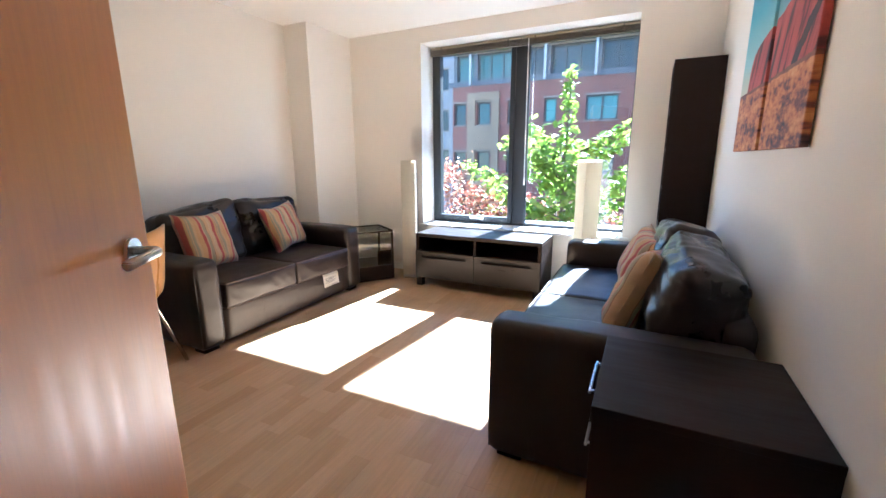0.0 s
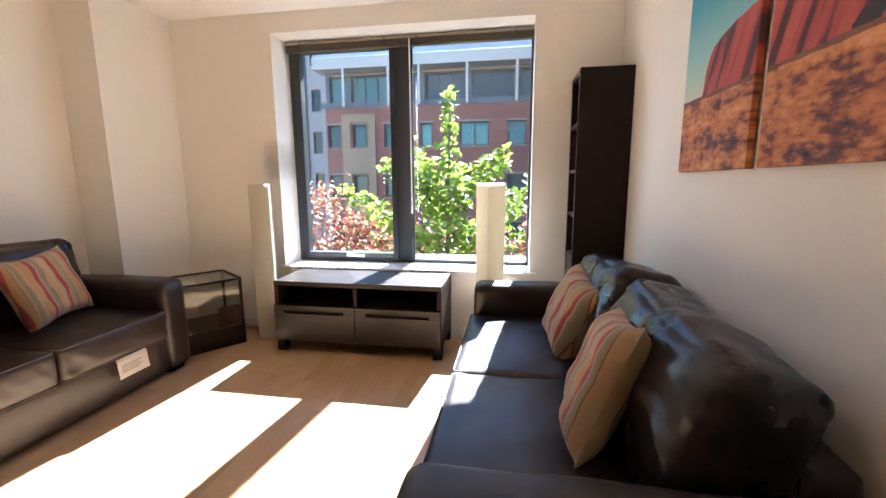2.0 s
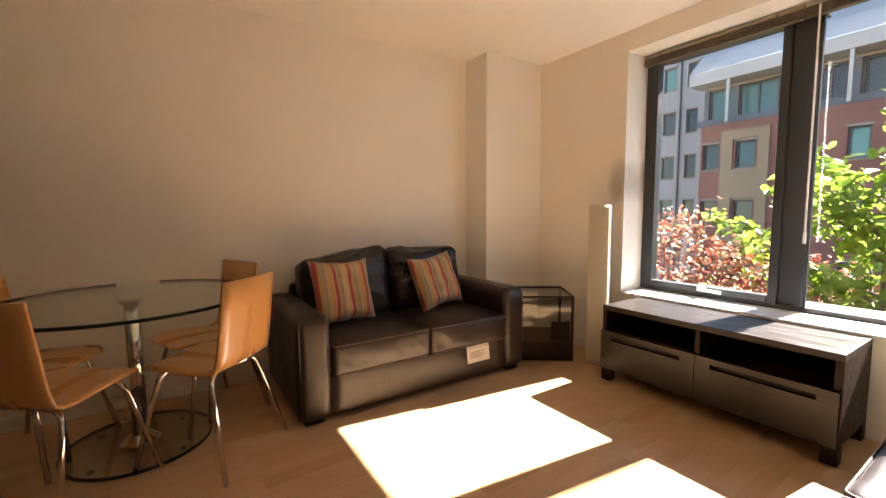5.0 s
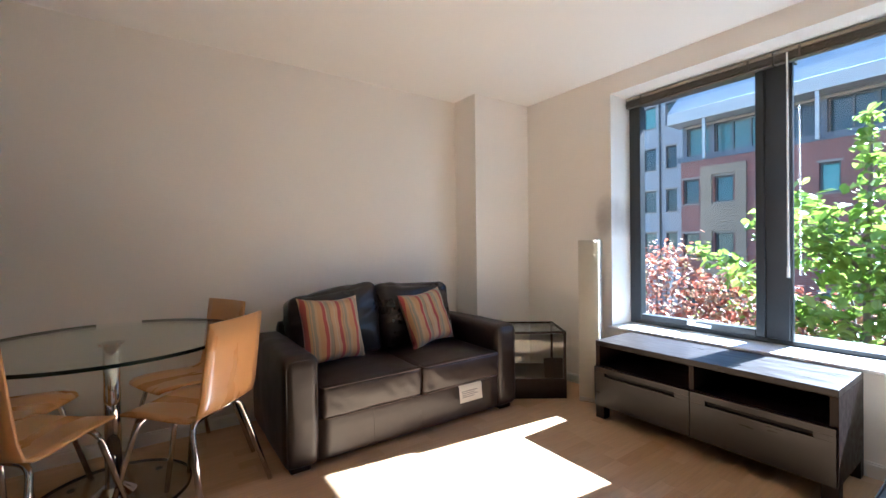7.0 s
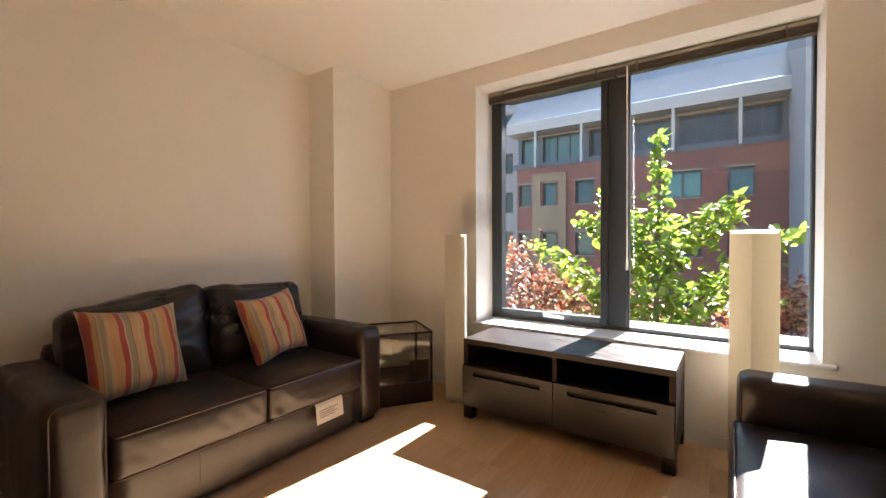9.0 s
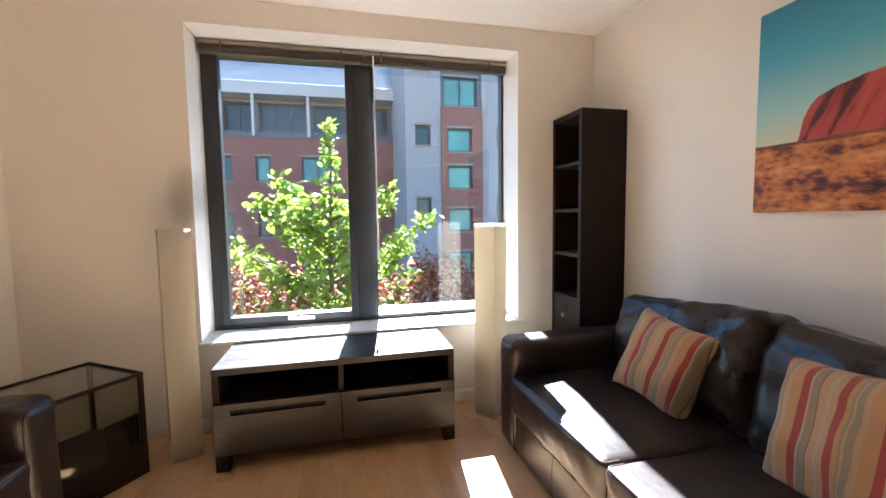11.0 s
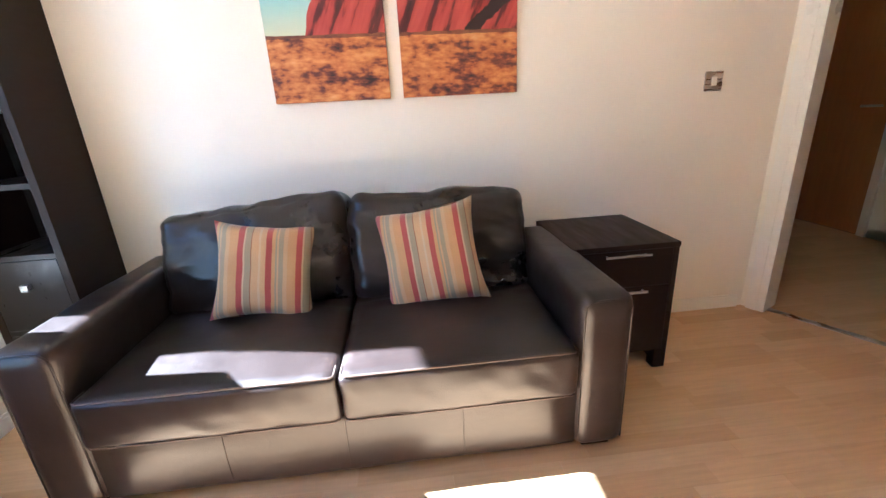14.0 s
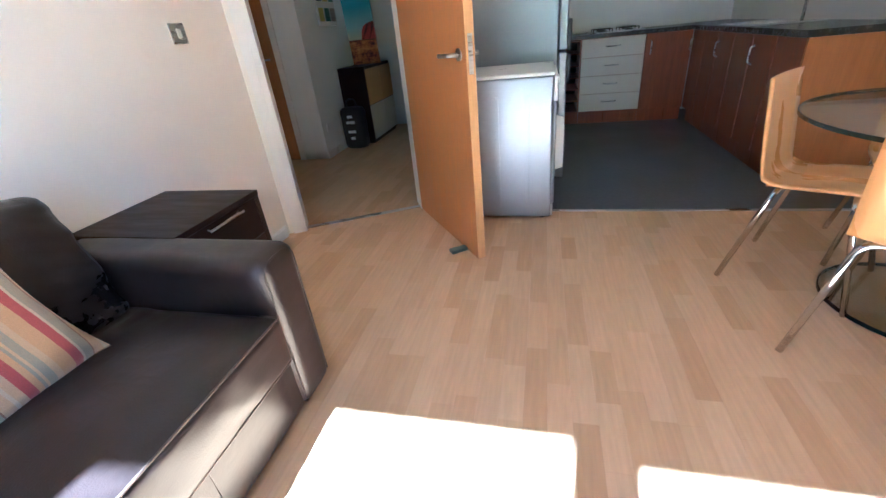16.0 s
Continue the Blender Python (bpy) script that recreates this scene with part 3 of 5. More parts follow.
# window: frame, opening casement, fixed pane, mullion, sill
FY0, FY1 = 4.20, 4.265
win = tagged(thing("window_1", pose(0, 0, 0), "anthracite metal window with two tall panes", "window", kind="structure"))
bm = box(OX0, OX0 + 0.05, FY0, FY1, OZ0, OZ1, 0.004)
box(OX1 - 0.016, OX1, FY0, FY1, OZ0, OZ1, 0.004, bm=bm)
box(OX0 + 0.05, OX1 - 0.016, FY0, FY1, OZ0, OZ0 + 0.045, 0.004, bm=bm)
box(OX0 + 0.05, OX1 - 0.016, FY0, FY1, 2.195, OZ1, 0.004, bm=bm)
part("window_frame", bm, M_FRAME, win)
part("mullion", box(-0.945, -0.825, FY0 - 0.005, FY1 - 0.003, OZ0 + 0.045, 2.195, 0.006), M_FRAME, win)
CX0, CX1, CZ0, CZ1 = OX0 + 0.05, -0.945, OZ0 + 0.045, 2.195
cas = part("casement", box(CX0, CX0 + 0.045, FY0 - 0.018, FY1 - 0.012, CZ0, CZ1, 0.005), M_FRAME, win)
for q in ((CX1 - 0.045, CX1, CZ0, CZ1), (CX0 + 0.045, CX1 - 0.045, CZ0, CZ0 + 0.045), (CX0 + 0.045, CX1 - 0.045, CZ1 - 0.032, CZ1)):
    part("casement_rail", box(q[0], q[1], FY0 - 0.018, FY1 - 0.012, q[2], q[3], 0.005), M_FRAME, cas)
p1 = part("pane", box(CX0 + 0.04, CX1 - 0.04, 4.222, 4.228, CZ0 + 0.04, CZ1 - 0.028), M_GLASS, win)
p2 = part("pane", box(-0.83, OX1 - 0.012, 4.222, 4.228, OZ0 + 0.04, 2.20), M_GLASS, win)
p1.visible_shadow = p2.visible_shadow = False
bm = tube(bend([(-1.36, 4.165, 0.575), (-1.36, 4.13, 0.578), (-1.22, 4.125, 0.575)], 0.02), 0.011)
box(-1.385, -1.335, 4.165, 4.186, 0.56, 0.592, 0.004, bm=bm)
part("window_handle", bm, M_PLASTIC, win, "white lever handle", smooth=False)
part("glazing_bead", box(-0.825, -0.812, FY0 + 0.0, FY0 + 0.02, OZ0 + 0.045, 2.195), M_FRAME, win)
sill = structure("window_sill", box(-1.84, 0.135, 3.925, 4.198, 0.496, 0.518, 0.006), M_WHITE, "white painted window sill board", "window sill")
# outer sill
structure("outer_sill", box(OX0 - 0.25, OX1 + 0.25, 4.2685, 4.64, 0.501, 0.512, 0.004), M_FRAME, "dark metal outer window sill", "window sill")

# added bar: cuts the sun over the left pane, so its floor patch ends sooner
structure("sun_trim_bar", box(OX0 - 0.02, -0.885, OUT - 0.06, OUT - 0.002, 2.268, 2.328, 0.003), M_FRAME, "dark bar added over the opening casement to shorten its sun patch", "window trim")


def blind(x0, x1):
    t = thing("venetian_blind", pose((x0 + x1) / 2, 4.155, 2.232), "dark venetian blind drawn up under the window head", "blind", "blinds in the window")
    w = (x1 - x0) / 2
    part("headrail", box(-w, w, -0.022, 0.022, -0.022, 0.0, 0.003), M_HEADRAIL, t, "pale brown headrail")
    s = part("slat", box(-w, w, -0.02, 0.02, -0.0265, -0.0245), M_BLIND, t)
    for i in range(1, 12):
        same("slat", s, t, 0.002 * math.sin(i * 2.1), 0.002 * math.sin(i * 1.3), -0.0031 * i)
    part("bottom_rail", box(-w, w, -0.021, 0.021, -0.076, -0.064, 0.004), M_BLIND, t)
    for x in (-w + 0.12, w - 0.12):
        part("cord_lock", box(x - 0.006, x + 0.006, -0.0245, -0.0225, -0.074, -0.005), M_BLIND, t)
    return t


blind(OX0 + 0.012, -0.888)
b2 = blind(-0.882, OX1 - 0.008)
wand = part("wand", tube([(-0.412, -0.035, -0.03), (-0.409, -0.04, -1.26)], 0.005, 8), M_PLASTIC, b2, "clear plastic turning wand")
wand2 = part("wand_tip", cyl(-0.409, -0.04, -1.31, -1.25, 0.008), M_PLASTIC, b2)

# room door, standing open
e = (Vector((-0.680, 0.726)) - DH).normalized()
ang = math.degrees(math.atan2(e.y, e.x))
DW = 0.862
door = thing("door_1", pose(DH.x, DH.y, 0, 0, 0, ang), "orange oak-veneered flush door standing open", "door", kind="structure")
part("door_leaf", box(0.004, DW, 0.0, 0.044, 0.006, 2.02, 0.0015), M_OAK, door)
part("door_edge", box(DW, DW + 0.003, 0.001, 0.043, 0.007, 2.019), M_OAKEDGE, door, "pale lipping of the door edge")
lev = [(DW - 0.062, -0.008, 1.0), (DW - 0.062, -0.052, 1.0), (DW - 0.175, -0.052, 0.998)]
h = part("door_handle", tube(bend(lev, 0.025), 0.0095, 12), M_STEEL, door, "brushed steel lever handle", True)
part("rose", cyl(0, 0, 0, 0.008, 0.026), M_STEEL, h, smooth=False).matrix_basis = pose(DW - 0.062, 0.0, 1.0, 90)
lev = [(DW - 0.062, 0.052, 1.0), (DW - 0.062, 0.096, 1.0), (DW - 0.175, 0.096, 0.998)]
h = part("door_handle", tube(bend(lev, 0.025), 0.0095, 12), M_STEEL, door, "brushed steel lever handle", True)
part("rose", cyl(0, 0, 0, 0.008, 0.026), M_STEEL, h).matrix_basis = pose(DW - 0.062, 0.052, 1.0, 90)
part("latch_plate", box(DW + 0.003, DW + 0.0045, 0.011, 0.033, 0.92, 1.08), M_STEEL, door)
wd = thing("door_stop", pose(-0.535, 0.634, 0.0, 0, 0, ang - 90), "grey-green rubber door wedge on the floor", "door stop")
part("wedge", prism([(-0.10, -0.018), (0.03, -0.022), (0.03, 0.022), (-0.10, 0.018)], 0.0, 0.018), mat("wedge_rubber", (0.16, 0.20, 0.17), 0.6), wd)
# hall door, shut
hd = thing("door_2", pose(1.562, -1.36, 0), "orange oak-veneered flush door, shut, in the hall", "door", kind="structure")
part("door_leaf", box(0.0, 0.79, -0.04, 0.0, 0.006, 2.05, 0.002), M_OAK, hd)
part("door_handle", tube(bend([(0.07, 0.0, 1.0), (0.07, 0.05, 1.0), (0.18, 0.05, 1.0)], 0.02), 0.009), M_STEEL, hd, "brushed steel lever handle", True)
structure("door_frame_hall", box(1.495, 1.556, -1.354, -1.338, 0, 2.06), M_WHITE, "white painted hall door lining", "door frame")


def switch(name, m, label):
    t = thing(name, m, label, "light switch")
    part("plate", box(-0.043, 0.043, -0.008, 0.0, -0.043, 0.043, 0.002), M_STEEL, t)
    part("rocker", box(-0.013, 0.013, -0.013, -0.008, -0.02, 0.02, 0.002), M_PLASTIC, t, "white rocker")
    return t


switch("light_switch", pose(WX, 0.80, 1.2, 0, 0, -90), "brushed steel light switch plate on the wall")
switch("light_switch", pose(LX, 0.36, 1.13, 0, 0, 90), "brushed steel light switch plate on the wall")


# ---- living room things ----
def back_pad(w, h, thick, seed, lean):
    """A slumped leather back cushion: one top corner pulled up, folds running from the corners."""
    bm = soft_box(w, thick, h, 0.055, 44, (0.008, 0.045, 0.018), 0.016, (4, 4, 6), seed)
    for v in bm.verts:
        c = v.co
        u, t = c.x / (w / 2), c.z / (h / 2)
        c.z += 0.036 * lean * u * max(t, 0.0) - 0.010 * (1 - u * u) * max(t, 0.0)
        q = Vector((c.x * 3.6 + c.z * 2.4 * lean + seed * 1.7, c.y * 3.0, c.z * 6.5 - c.x * 2.5 * lean))
        ridge = 1.0 - min(1.0, abs(noise.noise(q)) * 2.6)
        fine = 1.0 - min(1.0, abs(noise.noise(Vector((q.x * 1.3 + 3.1, seed, q.z * 3.2)))) * 3.2)
        edge = 0.45 + 0.55 * min(1.0, abs(u) ** 2 + abs(t) ** 3)
        c.y += max(-1.0, min(1.0, c.y / 0.07)) * edge * (0.017 * ridge + 0.005 * fine - 0.009)
        c.z += 0.006 * noise.noise(Vector((c.x * 14, seed, c.y * 9))) * (1 if t > 0.6 else 0)
    return bm


def seat_pad(w, d, h, seed):
    """A boxed leather seat cushion, domed on top, with tucks in its front border."""
    bm = soft_box(w, d, h, 0.022, 34, (0.002, 0.010, 0.026), 0.003, (5, 5, 9), seed)
    for v in bm.verts:
        c = v.co
        u = c.x / (w / 2)
        front = max(0.0, min(1.0, (-c.y - d * 0.36) / (d * 0.12)))
        tuck = noise.noise(Vector((c.x * 16 + c.z * 14 + seed, 0.3 * seed, c.z * 7)))
        c.y -= 0.007 * front * tuck * (0.35 + 0.65 * u * u)
        rear = max(0.0, min(1.0, (c.y + 0.02) / (d * 0.3)))
        fold = 1.0 - min(1.0, abs(noise.noise(Vector((c.x * 5.5 + c.y * 3.0 + seed, c.y * 6.0, 0.2)))) * 4.0)
        if c.z > 0:
            c.z += 0.007 * rear * fold - 0.003 * noise.noise(Vector((c.x * 7, c.y * 7, seed)))
    return bm


def sofa(m, w, label, seed, by=0.655, bz=0.58, d=0.83):
    aw = 0.175
    t = thing("sofa", m, label, "sofa", "pair of leather sofas")
    iw = w - 2 * aw
    part("base", soft_box(iw + 0.02, d - 0.12, 0.225, 0.015, 14, (0, 0.006, 0), 0.003, (5, 5, 5), seed, at=(w / 2, d / 2 - 0.045, 0.143)), M_LEATHER, t, smooth=True)
    for k, x in enumerate((aw / 2, w - aw / 2)):
        bm = soft_box(aw, d - 0.015, 0.557, 0.042, 24, (0.005, 0.006, 0.006), 0.005, (5, 5, 5), seed + 3 + k, at=(x, d / 2 - 0.0075, 0.3035))
        arm = part("armrest", bm, M_LEATHER, t, smooth=True)
        a = aw / 2 - 0.013
        part("piping", tube(bend([(x - a, 0.010, 0.05), (x - a, 0.010, 0.567), (x + a, 0.010, 0.567), (x + a, 0.010, 0.05)], 0.05), 0.0035, 6), M_LEATHER, arm, smooth=True)
    part("back_frame", soft_box(iw + 0.06, 0.11, 0.60, 0.04, 12, (0, 0, 0.006), 0.004, (5, 5, 5), seed + 6, at=(w / 2, d - 0.06, 0.35)), M_LEATHER, t, smooth=True)
    cw = iw / 2
    for k in range(2):
        x = aw + cw * (k + 0.5)
        bm = seat_pad(cw - 0.006, 0.60, 0.165, seed + 10 + k)
        bmesh.ops.translate(bm, vec=(x, 0.285, 0.332), verts=bm.verts)
        c = part("seat_cushion", bm, M_LEATHER, t, smooth=True)
        e = cw / 2 - 0.010
        for zz in (0.2535, 0.4105):
            part("piping", tube(bend([(x - e, 0.05, zz), (x - e, -0.011, zz), (x + e, -0.011, zz), (x + e, 0.05, zz)], 0.02), 0.0032, 6), M_WELT, c, "taupe stitched seam", True)
        bm = back_pad(cw - 0.008, 0.45, 0.235, seed + 20 + k, 1 if k == 0 else -0.4)
        bmesh.ops.transform(bm, matrix=pose(x, by, bz, -13), verts=bm.verts)
        part("back_cushion", bm, M_CREASED, t, smooth=True)
    f = part("foot", box(-0.05, 0.05, -0.05, 0.05, 0, 0.034, 0.004), M_DARKWOOD, t)
    f.matrix_basis = pose(0.085, 0.085, 0)
    for x, y in ((w - 0.085, 0.085), (0.085, d - 0.09), (w - 0.085, d - 0.09)):
        same("foot", f, t, x, y)
    for i in (1, 2, 3):
        x = aw + iw * i / 4
        part("seam", tube([(x, 0.0135, 0.06), (x, 0.0095, 0.14), (x, 0.0135, 0.235)], 0.0022, 6), M_LEATHER, t)
    return t


sofa(pose(-0.25, 3.445, 0, 0, 0, -90), 1.84, "dark brown leather two-seat sofa with creased back cushions under the pictures", 1, 0.672, 0.585, 0.86)
sl = sofa(pose(-2.075, 1.66, 0, 0, 0, 90), 1.56, "dark brown leather two-seat sofa with a paper tag on its front", 40, 0.635, 0.615)
tag = thing("sofa_tag", pose(-2.068, 2.79, 0.255, 0, 0, 90), "white paper care label hanging from the sofa seat", "label")
bm = bmesh.new()
rows = [(0.0, 0.0), (-0.012, -0.02), (-0.014, -0.06), (-0.022, -0.11)]
vs = [[bm.verts.new((x, y, z)) for x in (-0.09, 0.0, 0.09)] for y, z in rows]
for a, b in zip(vs, vs[1:]):
    for i in range(2):
        bm.faces.new((a[i], a[i + 1], b[i + 1], b[i]))
bmesh.ops.solidify(bm, geom=bm.faces[:], thickness=0.002)
part("paper", bm, M_LABEL, tag)
for i in range(4):
    part("print_line", box(-0.07, 0.05 - 0.02 * (i % 2), -0.0185, -0.0165, -0.045 - 0.012 * i, -0.041 - 0.012 * i), mat("label_ink", (0.30, 0.28, 0.28), 0.7), tag)


def pillow(m, label, size=0.40, seed=0):
    n = 22
    bm = bmesh.new()
    sides = []
    for s in (-1, 1):
        g = []
        for i in range(n + 1):
            row = []
            for j in range(n + 1):
                u, v = 2 * i / n - 1, 2 * j / n - 1
                pull = 1 - 0.12 * (1 - v * v) * abs(u) ** 3
                pull2 = 1 - 0.12 * (1 - u * u) * abs(v) ** 3
                th = 0.075 * ((1 - u ** 4) * (1 - v ** 4)) ** 0.55
                q = Vector((u * 2.2 + seed, v * 2.2, s))
                th *= 1 + 0.22 * noise.noise(q)
                row.append(bm.verts.new((u * size / 2 * pull, s * th, v * size / 2 * pull2 + 0.008 * noise.noise(q * 0.7))))
            g.append(row)
        for i in range(n):
            for j in range(n):
                f = (g[i][j], g[i + 1][j], g[i + 1][j + 1], g[i][j + 1])
                bm.faces.new(f if s < 0 else tuple(reversed(f)))
        sides.append(g)
    bmesh.ops.remove_doubles(bm, verts=bm.verts, dist=0.0005)
    bmesh.ops.recalc_face_normals(bm, faces=bm.faces[:])
    t = thing("cushion", m, label, "cushion", "striped scatter cushions")
    part("cover", bm, M_CLOTH, t, smooth=True)
    return t


PL = "square cushion striped terracotta, ochre and sage on the sofa"
pillow(pose(0.23, 2.84, 0.585, 0, 0, -90) @ pose(0, 0, 0, -22, 8, 6), PL, 0.375, seed=1)
pillow(pose(0.235, 2.20, 0.59, 0, 0, -90) @ pose(0, 0, 0, -22, -9, -7), PL, 0.41, seed=2)
pillow(pose(-2.49, 2.05, 0.62, 0, 0, 90) @ pose(0, 0, 0, -20, 2, 8), PL, 0.41, seed=3)
pillow(pose(-2.49, 2.74, 0.62, 0, 0, 90) @ pose(0, 0, 0, -20, -5, 10), PL, 0.39, seed=4)


def tv_unit():
    t = thing("tv_bench", pose(-1.065, 3.51, 0), "low black-brown wooden television bench with two drawers", "tv bench")
    w, d = 0.585, 0.43
    part("top", box(-w, w, 0.0, d, 0.468, 0.500, 0.002), M_SATIN, t)
    for x in (-w, w - 0.03):
        part("side_panel", box(x, x + 0.03, 0.002, d, 0.085, 0.468, 0.0015), M_DARKWOOD, t)
    part("back_panel", box(-w + 0.03, w - 0.03, d - 0.012, d, 0.085, 0.468), M_RECESS_SHADE, t)
    part("niche_shelf", box(-w + 0.03, w - 0.03, 0.004, d - 0.012, 0.326, 0.342), M_DARKWOOD, t)
    part("divider", box(-0.012, 0.012, 0.004, d - 0.012, 0.342, 0.468), M_DARKWOOD, t)
    part("bottom_panel", box(-w + 0.03, w - 0.03, 0.004, d - 0.012, 0.085, 0.10), M_DARKWOOD, t)
    for x0, x1 in ((-w + 0.004, -0.002), (0.002, w - 0.004)):
        c = (x0 + x1) / 2
        bm = box(x0, x1, -0.02, 0.0, 0.088, 0.280, 0.0015)
        box(x0, c - 0.215, -0.02, 0.0, 0.280, 0.304, bm=bm)
        box(c + 0.215, x1, -0.02, 0.0, 0.280, 0.304, bm=bm)
        box(x0, x1, -0.02, 0.0, 0.304, 0.337, 0.0015, bm=bm)
        part("drawer_front", bm, M_SATIN, t)
        # near-black plate that paints the shade inside the open slot
        part("grip_slot_shade", box(c - 0.214, c + 0.214, -0.003, 0.0, 0.280, 0.304), M_RECESS_SHADE, t)
    f = part("foot", box(-0.03, 0.03, 0, 0.06, 0, 0.085, 0.002), M_DARKWOOD, t)
    f.matrix_basis = pose(-w + 0.03, 0.0, 0)
    for x, y in ((w - 0.03, 0.0), (-w + 0.03, d - 0.06), (w - 0.03, d - 0.06)):
        same("foot", f, t, x, y)


tv_unit()


def bookcase():
    t = thing("bookcase", pose(0.33, 3.61, 0), "tall narrow black-brown bookcase with empty shelves and drawers", "bookcase")
    w, d, hgt = 0.335, 0.303, 1.815
    for y in (0.0, w - 0.03):
        part("side_panel", box(0, d, y, y + 0.03, 0, hgt, 0.0015), M_DARKWOOD, t)
    part("back_panel", box(d - 0.008, d, 0.03, w - 0.03, 0, hgt - 0.02), M_RECESS_SHADE, t)
    part("top_panel", box(0.001, d - 0.008, 0.03, w - 0.03, hgt - 0.032, hgt - 0.001), M_DARKWOOD, t)
    for z in (0.06, 0.375, 0.69, 0.96, 1.235, 1.515):
        part("shelf", box(0.003, d - 0.008, 0.03, w - 0.03, z - 0.02, z), M_SATIN, t)
    for z0, z1 in ((0.065, 0.352), (0.378, 0.668)):
        f = part("drawer_front", box(0.001, 0.02, 0.032, w - 0.032, z0, z1, 0.001), M_SATIN, t)
        part("knob", box(-0.022, 0.001, w / 2 - 0.014, w / 2 + 0.014, (z0 + z1) / 2 - 0.014 + 0.04, (z0 + z1) / 2 + 0.014 + 0.04, 0.003), M_STEEL, f, "square steel knob")
    part("plinth", box(0.02, 0.035, 0.03, w - 0.03, 0, 0.04), M_DARKWOOD, t)


bookcase()


def drawer_cabinet():
    t = thing("drawer_cabinet", pose(0.166, 1.193, 0), "black-brown bedside cabinet with two bar handles beside the sofa", "cabinet")
    w, d, hgt = 0.446, 0.466, 0.588
    part("top", box(-0.003, d, -0.002, w + 0.002, hgt - 0.022, hgt, 0.002), M_DARKWOOD, t)
    for y in (0.0, w - 0.022):
        part("side_panel", box(0.0, d, y, y + 0.022, 0.0, hgt - 0.022, 0.0015), M_DARKWOOD, t)
    part("back_panel", box(d - 0.01, d, 0.022, w - 0.022, 0.05, hgt - 0.022), M_RECESS_SHADE, t)
    part("leg", box(0.0, 0.05, 0.022, 0.055, 0.0, 0.09, 0.0015), M_DARKWOOD, t)
    part("leg", box(0.0, 0.05, w - 0.055, w - 0.022, 0.0, 0.09, 0.0015), M_DARKWOOD, t)
    for z0, z1 in ((0.405, 0.562), (0.092, 0.400)):
        f = part("drawer_front", box(0.002, 0.02, 0.024, w - 0.024, z0, z1, 0.0015), M_DARKWOOD, t)
        zz = z1 - 0.014
        bm = box(-0.024, -0.016, w / 2 - 0.095, w / 2 + 0.095, zz - 0.005, zz + 0.005, 0.002)
        for y in (w / 2 - 0.085, w / 2 + 0.08):
            box(-0.016, 0.002, y, y + 0.006, zz - 0.003, zz + 0.003, bm=bm)
        part("handle", bm, M_STEEL, f, "brushed steel bar handle")
    part("bottom_panel", box(0.02, d - 0.01, 0.022, w - 0.022, 0.075, 0.09), M_DARKWOOD, t)


drawer_cabinet()


def corner_table():
    # a square table set at a slant into the corner
    m = pose(-2.25, 3.565, 0, 0, 0, 54.5)
    t = thing("side_table", m, "black side table with smoked glass top and sides ", "side table")
    a = 0.205
    bm = box(-a, a, -a, -a + 0.012, 0.474, 0.49, 0.001)
    box(-a, a, a - 0.012, a, 0.474, 0.49, 0.001, bm=bm)
    box(-a, -a + 0.012, -a + 0.012, a - 0.012, 0.474, 0.49, 0.001, bm=bm)
    box(a - 0.012, a, -a + 0.012, a - 0.012, 0.474, 0.49, 0.001, bm=bm)
    part("top_frame", bm, M_DARKWOOD, t)
    part("glass_top", box(-a + 0.012, a - 0.012, -a + 0.012, a - 0.012, 0.478, 0.485), M_SMOKED, t, "smoked glass").visible_shadow = False
    for sx, sy in ((-1, -1), (1, -1), (-1, 1), (1, 1)):
        x, y = sx * (a - 0.010), sy * (a - 0.010)
        part("leg", box(x - 0.009, x + 0.009, y - 0.009, y + 0.009, 0.145, 0.474, 0.001), M_DARKWOOD, t)
    for x0, x1, y0, y1 in ((-a + 0.02, a - 0.02, -a + 0.004, -a + 0.009), (-a + 0.02, a - 0.02, a - 0.009, a - 0.004), (-a + 0.004, -a + 0.009, -a + 0.02, a - 0.02), (a - 0.009, a - 0.004, -a + 0.02, a - 0.02)):
        part("glass_side", box(x0, x1, y0, y1, 0.15, 0.474), M_SMOKED, t, "smoked glass").visible_shadow = False
    part("base", box(-a, a, -a, a, 0.0, 0.145, 0.002), M_DARKWOOD, t)
    part("inner_panel", box(a - 0.16, a - 0.022, -a + 0.02, -a + 0.036, 0.145, 0.29, 0.001), M_DARKWOOD, t)


corner_table()


